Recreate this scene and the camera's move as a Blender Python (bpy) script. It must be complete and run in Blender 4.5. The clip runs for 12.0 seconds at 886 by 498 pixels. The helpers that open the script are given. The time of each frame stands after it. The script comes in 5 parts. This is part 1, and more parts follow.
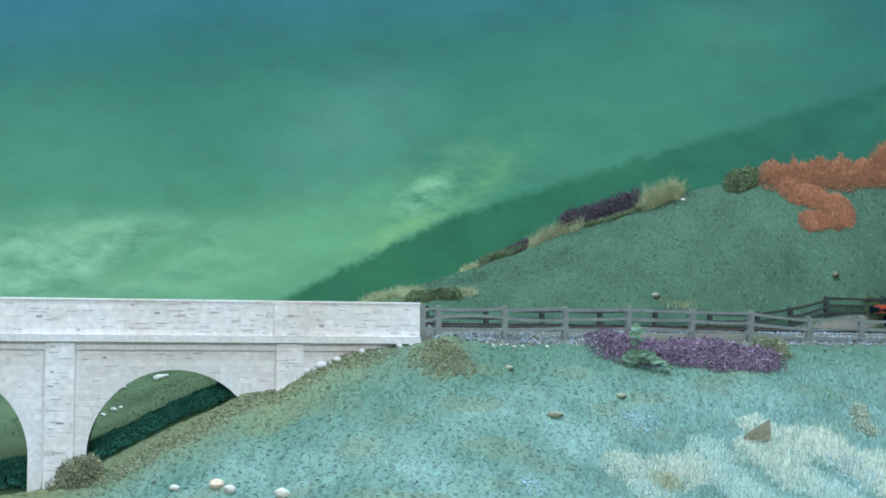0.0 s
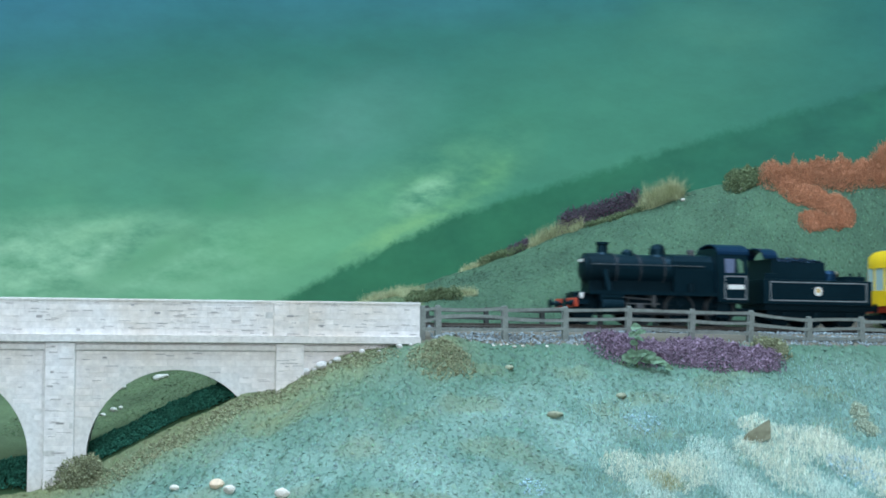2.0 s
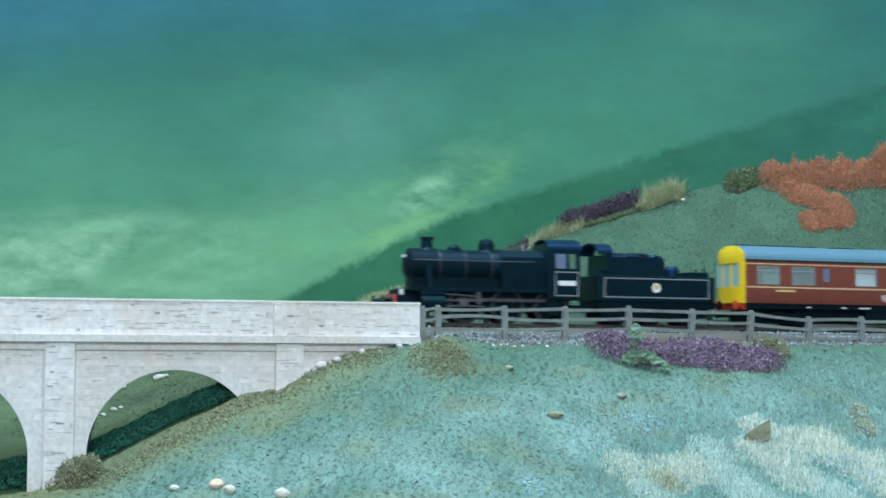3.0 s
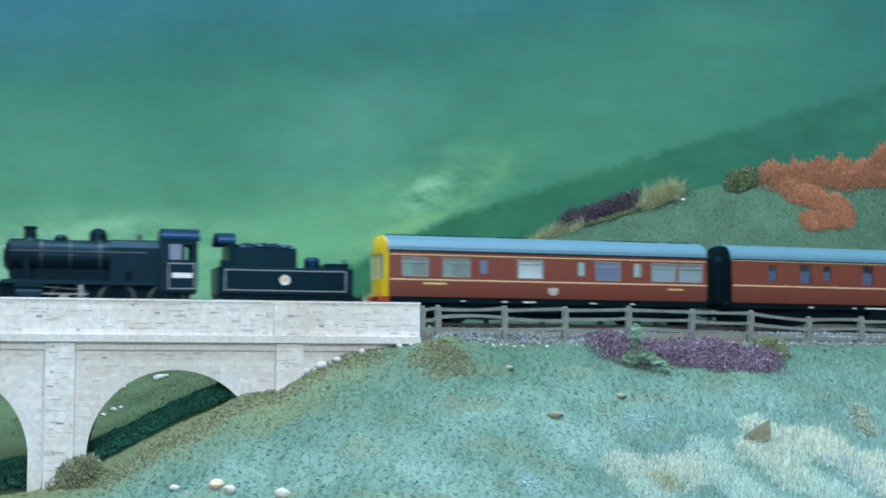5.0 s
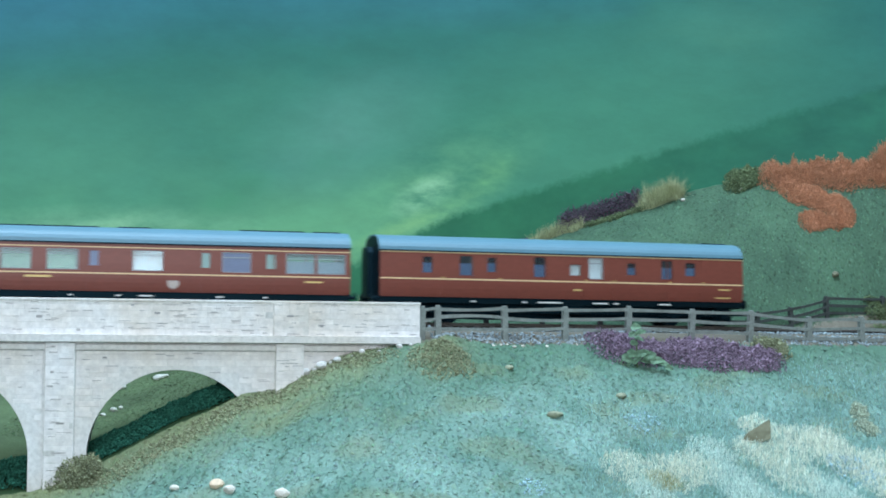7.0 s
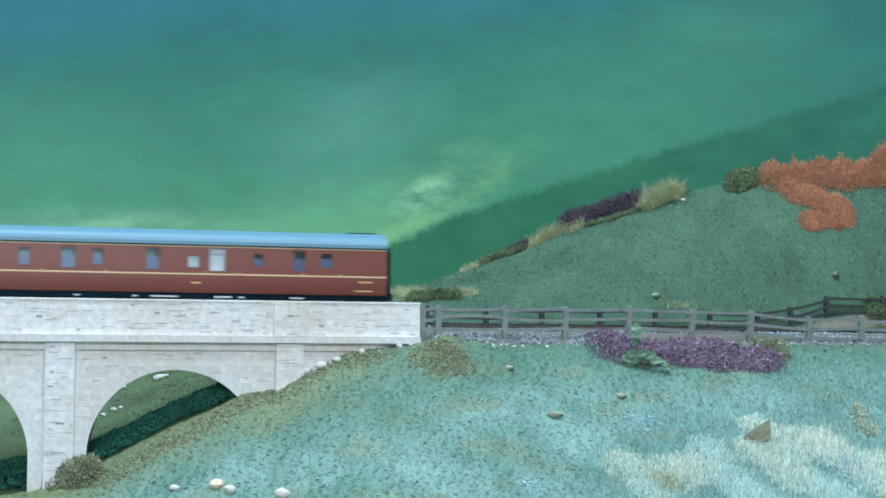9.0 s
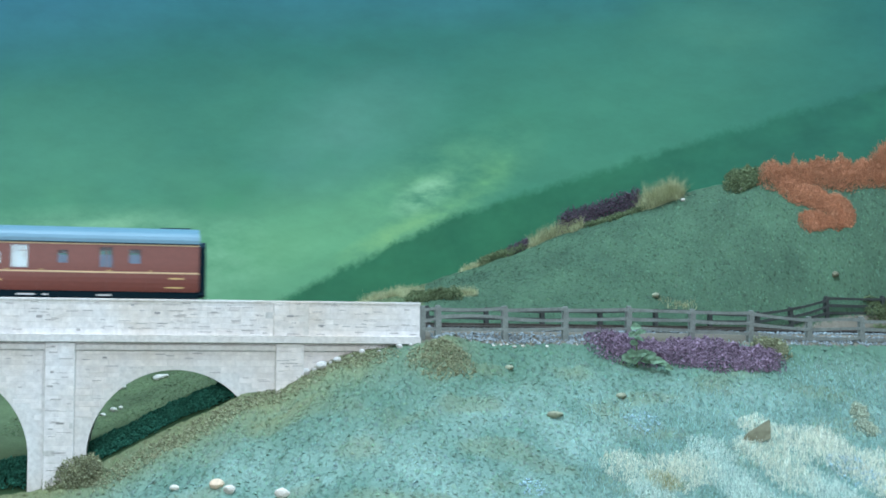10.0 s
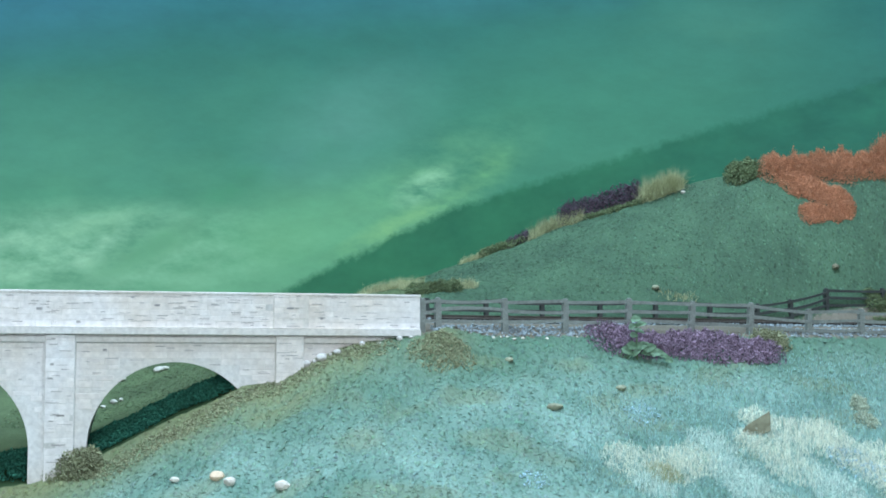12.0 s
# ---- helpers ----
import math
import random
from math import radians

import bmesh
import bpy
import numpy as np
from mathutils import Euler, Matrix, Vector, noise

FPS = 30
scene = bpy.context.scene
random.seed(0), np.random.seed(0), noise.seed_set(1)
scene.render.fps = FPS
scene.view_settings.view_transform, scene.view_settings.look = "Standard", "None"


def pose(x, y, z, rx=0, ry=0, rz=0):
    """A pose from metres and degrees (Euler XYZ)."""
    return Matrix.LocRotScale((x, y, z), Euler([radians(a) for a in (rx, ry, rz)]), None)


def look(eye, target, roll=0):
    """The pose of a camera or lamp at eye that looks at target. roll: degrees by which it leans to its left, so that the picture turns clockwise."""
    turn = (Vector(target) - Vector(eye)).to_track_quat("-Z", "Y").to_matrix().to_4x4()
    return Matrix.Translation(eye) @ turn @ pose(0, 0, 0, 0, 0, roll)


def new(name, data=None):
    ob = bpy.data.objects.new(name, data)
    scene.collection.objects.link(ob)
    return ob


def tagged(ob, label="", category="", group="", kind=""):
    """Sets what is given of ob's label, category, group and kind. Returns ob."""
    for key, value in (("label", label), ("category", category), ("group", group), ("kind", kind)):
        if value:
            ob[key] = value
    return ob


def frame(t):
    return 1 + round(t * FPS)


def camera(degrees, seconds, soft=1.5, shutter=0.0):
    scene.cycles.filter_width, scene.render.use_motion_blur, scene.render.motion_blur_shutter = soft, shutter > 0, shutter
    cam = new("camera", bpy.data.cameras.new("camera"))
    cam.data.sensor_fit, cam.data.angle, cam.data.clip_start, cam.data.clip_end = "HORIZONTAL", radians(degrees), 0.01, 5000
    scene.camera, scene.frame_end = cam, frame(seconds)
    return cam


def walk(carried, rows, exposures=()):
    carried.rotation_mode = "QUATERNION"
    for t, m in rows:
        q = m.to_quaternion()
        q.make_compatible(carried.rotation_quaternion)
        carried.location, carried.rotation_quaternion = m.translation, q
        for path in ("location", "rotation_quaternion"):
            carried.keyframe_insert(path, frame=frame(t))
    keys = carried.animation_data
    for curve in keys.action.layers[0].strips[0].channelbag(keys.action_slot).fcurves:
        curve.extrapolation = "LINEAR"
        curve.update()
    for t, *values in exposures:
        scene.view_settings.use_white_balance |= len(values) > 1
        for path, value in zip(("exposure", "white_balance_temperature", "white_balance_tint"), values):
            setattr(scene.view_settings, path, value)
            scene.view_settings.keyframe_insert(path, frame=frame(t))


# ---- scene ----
MM = 0.001
EYE = Vector((0.0, -0.9403, -0.0153))
TILT = 3.493


def aim(tilt):
    return look(EYE, EYE + Vector((0, math.cos(radians(tilt)), math.sin(radians(tilt)))), 0.35)


cam = camera(30.256, 12.0, soft=1.8, shutter=0.75)
walk(cam, [(0.0, aim(TILT)), (6.0, aim(TILT)), (11.2, aim(TILT)), (11.4, aim(TILT - 0.010)), (11.5, aim(TILT - 0.036)), (11.7, aim(TILT - 0.079)),
           (11.8, aim(TILT - 0.125)), (11.9, aim(TILT - 0.24)), (12.0, aim(TILT - 0.272))], exposures=[(0.0, -0.02), (5.0, 0.0), (9.0, 0.03), (12.0, 0.03)])

# ---- light: a cool tube panel over the layout and an added front lamp in an invented window behind the viewer ----
world = bpy.data.worlds.new("outdoors")
world.use_nodes = True
scene.world = world
world.node_tree.nodes["Background"].inputs[0].default_value = (0.75, 0.88, 1.0, 1)
world.node_tree.nodes["Background"].inputs[1].default_value = 0.5


def area(name, w, h, energy, colour, eye, target):
    d = bpy.data.lights.new(name, "AREA")
    d.shape, d.size, d.size_y, d.energy, d.color = "RECTANGLE", w, h, energy, colour
    new(name, d).matrix_basis = look(eye, target)


area("ceiling_tube_light", 1.5, 0.6, 39, (0.59, 0.79, 1.0), (-0.1, -0.25, 1.25), (-0.05, -0.1, 0.0))
area("window_daylight", 1.3, 0.95, 27, (0.80, 0.88, 1.0), (0.0, -2.22, 0.53), (0.0, 0.0, 0.2))

# ---- the line of the track ----
TH0, KAPPA, HALF, GRADE = 0.2812, 0.2148, 18.0, -0.0027


def side_line(s, off=0.0):
    """A point off metres behind the near side of the train, s metres along the line, with the heading."""
    a = TH0 + KAPPA * s
    x = (math.sin(a) - math.sin(TH0)) / KAPPA
    y = (math.cos(TH0) - math.cos(a)) / KAPPA
    return x - math.sin(a) * off, y + math.cos(a) * off, a


def on_track(s, off=0.0, z=0.0):
    """A pose on the track's middle, x along the line to the rear, y away from the viewer."""
    x, y, a = side_line(s, HALF * MM + off)
    return Matrix.Translation((x, y, z + GRADE * s)) @ Matrix.Rotation(a, 4, "Z")


def travelled(t):
    d = t - 5.0
    uneven = np.interp(t, (0.0, 0.4, 0.75, 1.0, 2.0, 3.0, 4.0, 5.0, 5.5, 6.5, 7.0, 7.2, 8.0, 8.8, 9.0, 9.5, 10.0, 10.5, 10.9),
                       (-5.8, -5.4, -2.4, -0.8, -1.0, -1.4, 0.4, 1.4, 0.3, -0.5, 0.2, 1.0, 2.6, 3.6, 3.4, 0.9, 0.1, 1.4, 2.6))
    return 0.111404 * d - 3.5e-05 * d * d - 2.34e-05 * d ** 3 + 0.011 * max(0.0, t - 10.4) ** 2 + float(uneven) * MM


# ---- materials ----
def lin(r, g, b):
    return tuple((v / 255 / 12.92) if v / 255 < 0.04045 else ((v / 255 + 0.055) / 1.055) ** 2.4 for v in (r, g, b)) + (1,)


def node(nt, kind, **values):
    n = nt.nodes.new(kind)
    for k, v in values.items():
        if k in n.inputs:
            n.inputs[k].default_value = v
    return n


def mix(nt, fac, a, b, mode="MIX"):
    m = nt.nodes.new("ShaderNodeMix")
    m.data_type, m.blend_type = "RGBA", mode
    for sock, v in ((m.inputs[0], fac), (m.inputs[6], a), (m.inputs[7], b)):
        if isinstance(v, bpy.types.NodeSocket):
            nt.links.new(v, sock)
        else:
            sock.default_value = v
    return m.outputs[2]


def calc(nt, op, a, b=0.0, clamp=False):
    m = nt.nodes.new("ShaderNodeMath")
    m.operation, m.use_clamp = op, clamp
    for sock, v in zip(m.inputs, (a, b)):
        if isinstance(v, bpy.types.NodeSocket):
            nt.links.new(v, sock)
        else:
            sock.default_value = v
    return m.outputs[0]


def ramp(nt, fac, stops):
    r = nt.nodes.new("ShaderNodeValToRGB")
    nt.links.new(fac, r.inputs[0])
    el = r.color_ramp.elements
    while len(el) < len(stops):
        el.new(0.5)
    for e, (p, c) in zip(el, stops):
        e.position, e.color = p, (c if len(c) == 4 else (*c, 1))
    return r.outputs[0]


def noise_of(nt, coords, scale, detail=4, rough=0.6, stretch=None):
    if stretch:
        mp = node(nt, "ShaderNodeMapping")
        mp.inputs["Rotation"].default_value, mp.inputs["Scale"].default_value = stretch
        nt.links.new(coords, mp.inputs[0])
        coords = mp.outputs[0]
    n = node(nt, "ShaderNodeTexNoise", Scale=scale, Detail=detail, Roughness=rough)
    nt.links.new(coords, n.inputs["Vector"])
    return n.outputs[0]


def basic(name, colour, rough=0.5, metal=0.0, dark=0.75, grain=900, stain=60, bump=0.0, spec=0.5, island=0.0, coat=0.0,
          attribute=None, per_object=0.0, low_tint=(1, 1, 1), placed=False, sheen=(1, 1, 1)):
    """A paint, plastic, card or scatter: colour varied by grain and by stain, with a little relief."""
    m = bpy.data.materials.new(name)
    m.use_nodes = True
    nt = m.node_tree
    b = nt.nodes["Principled BSDF"]
    co = nt.nodes.new("ShaderNodeNewGeometry").outputs["Position"] if placed else nt.nodes.new("ShaderNodeTexCoord").outputs["Object"]
    fine, broad = noise_of(nt, co, grain, 3), noise_of(nt, co, stain, 4)
    low = tuple(c * dark * k for c, k in zip(colour[:3], low_tint)) + (1,)
    base = mix(nt, ramp(nt, broad, [(0.3, (0, 0, 0)), (0.7, (1, 1, 1))]), low, colour)
    if attribute:
        at = nt.nodes.new("ShaderNodeAttribute")
        at.attribute_name = attribute
        base = mix(nt, 1.0, at.outputs["Color"], mix(nt, broad, (0.75, 0.75, 0.75, 1), (1.2, 1.2, 1.2, 1)), "MULTIPLY")
    base = mix(nt, 1.0, base, ramp(nt, fine, [(0.3, (dark,) * 3), (0.7, (1.1,) * 3)]), "MULTIPLY")
    if island or per_object:
        if island:
            rnd = nt.nodes.new("ShaderNodeNewGeometry").outputs["Random Per Island"]
        else:
            rnd = nt.nodes.new("ShaderNodeObjectInfo").outputs["Random"]
        amount = island or per_object
        base = mix(nt, 1.0, base, ramp(nt, rnd, [(0.0, (1 - amount,) * 3), (1.0, (1 + amount,) * 3)]), "MULTIPLY")
    nt.links.new(base, b.inputs["Base Color"])
    b.inputs["Roughness"].default_value, b.inputs["Metallic"].default_value = rough, metal
    b.inputs["Specular IOR Level"].default_value, b.inputs["Coat Weight"].default_value = spec, coat
    b.inputs["Specular Tint"].default_value = (*sheen, 1)
    if bump:
        bp = node(nt, "ShaderNodeBump", Strength=0.6, Distance=bump * MM)
        nt.links.new(fine, bp.inputs["Height"])
        nt.links.new(bp.outputs[0], b.inputs["Normal"])
    return m


def glass_mat(name, tint=(0.9, 0.95, 0.95, 1), rough=0.03, haze=0.0, film=(0.7, 0.8, 0.78, 1), gloss=1.0):
    """Clear glazing; haze: the share of a pale diffuse film, for obscured glass and to stand in for reflections."""
    m = bpy.data.materials.new(name)
    m.use_nodes = True
    nt = m.node_tree
    out = nt.nodes["Material Output"]
    clear = node(nt, "ShaderNodeBsdfTransparent")
    clear.inputs[0].default_value = tint
    shine = node(nt, "ShaderNodeBsdfGlossy", Roughness=rough)
    fres = node(nt, "ShaderNodeFresnel", IOR=1.5)
    ms = nt.nodes.new("ShaderNodeMixShader")
    nt.links.new(calc(nt, "MULTIPLY", fres.outputs[0], gloss, True), ms.inputs[0])
    milk, through_film = node(nt, "ShaderNodeBsdfDiffuse"), node(nt, "ShaderNodeMixShader", Fac=haze)
    milk.inputs[0].default_value = film
    nt.links.new(clear.outputs[0], through_film.inputs[1])
    nt.links.new(milk.outputs[0], through_film.inputs[2])
    nt.links.new(through_film.outputs[0], ms.inputs[1])
    nt.links.new(shine.outputs[0], ms.inputs[2])
    nt.links.new(ms.outputs[0], out.inputs[0])
    return m


def backdrop_mat():
    """A hand-painted board: misty green hills going to blue at the upper corner, with a darker wooded ridge."""
    m = bpy.data.materials.new("painted_backdrop")
    m.use_nodes = True
    nt = m.node_tree
    b = nt.nodes["Principled BSDF"]
    co = nt.nodes.new("ShaderNodeTexCoord").outputs["Object"]
    sep = nt.nodes.new("ShaderNodeSeparateXYZ")
    nt.links.new(co, sep.inputs[0])
    x, z = sep.outputs[0], sep.outputs[2]
    cloud = noise_of(nt, co, 7, 5, 0.55, ((0, 0.35, 0), (1.0, 1.0, 1.8)))
    brush = noise_of(nt, co, 40, 7, 0.7, ((0, 0.7, 0), (0.7, 1.0, 1.5)))
    dab = noise_of(nt, co, 22, 5, 0.65, ((0, 0.45, 0), (1.0, 1.0, 2.2)))
    h = calc(nt, "ADD", z, calc(nt, "MULTIPLY", calc(nt, "SUBTRACT", cloud, 0.5), 0.14))
    h = calc(nt, "ADD", h, calc(nt, "MULTIPLY", x, 0.06))
    sky = ramp(nt, calc(nt, "MULTIPLY", h, 3.4), [
        (0.04, lin(104, 160, 124)), (0.20, lin(84, 146, 112)), (0.40, lin(66, 128, 104)), (0.60, lin(52, 114, 98)), (0.80, lin(40, 102, 94)), (1.0, lin(36, 96, 92))])

    def glow(cx, cz, rx, rz, turn):
        """A soft patch of paint round a place on the board."""
        mp = nt.nodes.new("ShaderNodeMapping")
        mp.vector_type = "TEXTURE"
        mp.inputs[1].default_value, mp.inputs[2].default_value, mp.inputs[3].default_value = (cx, 0, cz), (0, turn, 0), (rx, 1, rz)
        nt.links.new(co, mp.inputs[0])
        g = nt.nodes.new("ShaderNodeTexGradient")
        g.gradient_type = "SPHERICAL"
        nt.links.new(mp.outputs[0], g.inputs[0])
        return g.outputs[1]

    ragged = ramp(nt, calc(nt, "ADD", calc(nt, "MULTIPLY", dab, 0.6), calc(nt, "MULTIPLY", brush, 0.5)), [(0.42, (0, 0, 0)), (0.68, (1, 1, 1))])
    soft = ramp(nt, cloud, [(0.35, (0.3,) * 3), (0.65, (1,) * 3)])
    for spot, veil, amount, colour in (((-0.005, 0.098, 0.095, 0.04, -0.5), ragged, 0.5, lin(124, 178, 126)), ((-0.27, 0.043, 0.20, 0.045, -0.05), ragged, 0.95, lin(150, 196, 158)),
                                       ((-0.11, 0.056, 0.15, 0.055, -0.3), soft, 0.55, lin(116, 176, 128)), ((-0.067, 0.14, 0.09, 0.05, -0.35), soft, 0.55, lin(100, 156, 136)),
                                       ((0.13, 0.165, 0.22, 0.085, -0.35), soft, 0.55, lin(74, 140, 102)), ((-0.29, 0.12, 0.13, 0.065, 0.1), soft, 0.4, lin(88, 150, 124)),
                                       ((0.2, 0.21, 0.09, 0.055, -0.3), soft, 0.35, lin(86, 140, 116)),
                                       ((-0.215, 0.046, 0.06, 0.016, -0.45), ragged, 0.75, lin(72, 138, 96)), ((-0.15, 0.092, 0.035, 0.014, -0.5), ragged, 0.55, lin(70, 136, 98)),
                                       ((-0.245, 0.066, 0.05, 0.012, -0.25), ragged, 0.5, lin(142, 190, 146)), ((-0.014, 0.094, 0.03, 0.014, -0.5), ragged, 0.9, lin(156, 204, 160)),
                                       ((0.03, 0.104, 0.035, 0.016, -0.8), ragged, 0.4, lin(124, 180, 114)), ((-0.03, 0.068, 0.07, 0.011, -0.47), ragged, 0.75, lin(132, 182, 122)),
                                       ((-0.084, 0.118, 0.03, 0.014, -0.6), ragged, 0.45, lin(66, 132, 100))):
        sky = mix(nt, calc(nt, "MULTIPLY", calc(nt, "MULTIPLY", glow(*spot), veil), amount * 1.6, True), sky, colour)
    corner = calc(nt, "SUBTRACT", calc(nt, "SUBTRACT", z, calc(nt, "MULTIPLY", x, 0.16)), calc(nt, "MULTIPLY", cloud, 0.10))
    sky = mix(nt, ramp(nt, calc(nt, "MULTIPLY", calc(nt, "SUBTRACT", corner, 0.148), 8.5), [(0.1, (0, 0, 0)), (0.9, (0.85,) * 3)]), sky, lin(54, 112, 132))
    # dark ridge below a falling, ragged edge
    steep = calc(nt, "ADD", 0.029, calc(nt, "MULTIPLY", calc(nt, "ADD", x, 0.101), 0.496))
    gentle = calc(nt, "ADD", 0.092, calc(nt, "MULTIPLY", calc(nt, "SUBTRACT", x, 0.038), 0.31))
    edge = calc(nt, "MINIMUM", steep, gentle)
    rag = calc(nt, "MULTIPLY", calc(nt, "SUBTRACT", noise_of(nt, co, 75, 6, 0.72), 0.5), 0.02)
    under = calc(nt, "MULTIPLY", calc(nt, "SUBTRACT", calc(nt, "ADD", edge, rag), z), 160.0, True)
    ridge = ramp(nt, noise_of(nt, co, 30, 4, 0.6), [(0.3, lin(34, 98, 70)), (0.7, lin(46, 112, 78))])
    ridge = mix(nt, calc(nt, "MULTIPLY", calc(nt, "SUBTRACT", x, 0.05), 4.2, True), ridge, ramp(nt, dab, [(0.3, lin(35, 95, 79)), (0.7, lin(46, 112, 88))]))
    sky = mix(nt, calc(nt, "MULTIPLY", under, 0.92), sky, ridge)
    sky = mix(nt, 1.0, sky, ramp(nt, brush, [(0.3, (0.89,) * 3), (0.7, (1.08,) * 3)]), "MULTIPLY")
    nt.links.new(sky, b.inputs["Base Color"])
    b.inputs["Roughness"].default_value = 0.75
    b.inputs["Specular IOR Level"].default_value = 0.25
    bp = node(nt, "ShaderNodeBump", Strength=0.3, Distance=0.0006)
    nt.links.new(brush, bp.inputs["Height"])
    nt.links.new(bp.outputs[0], b.inputs["Normal"])
    return m


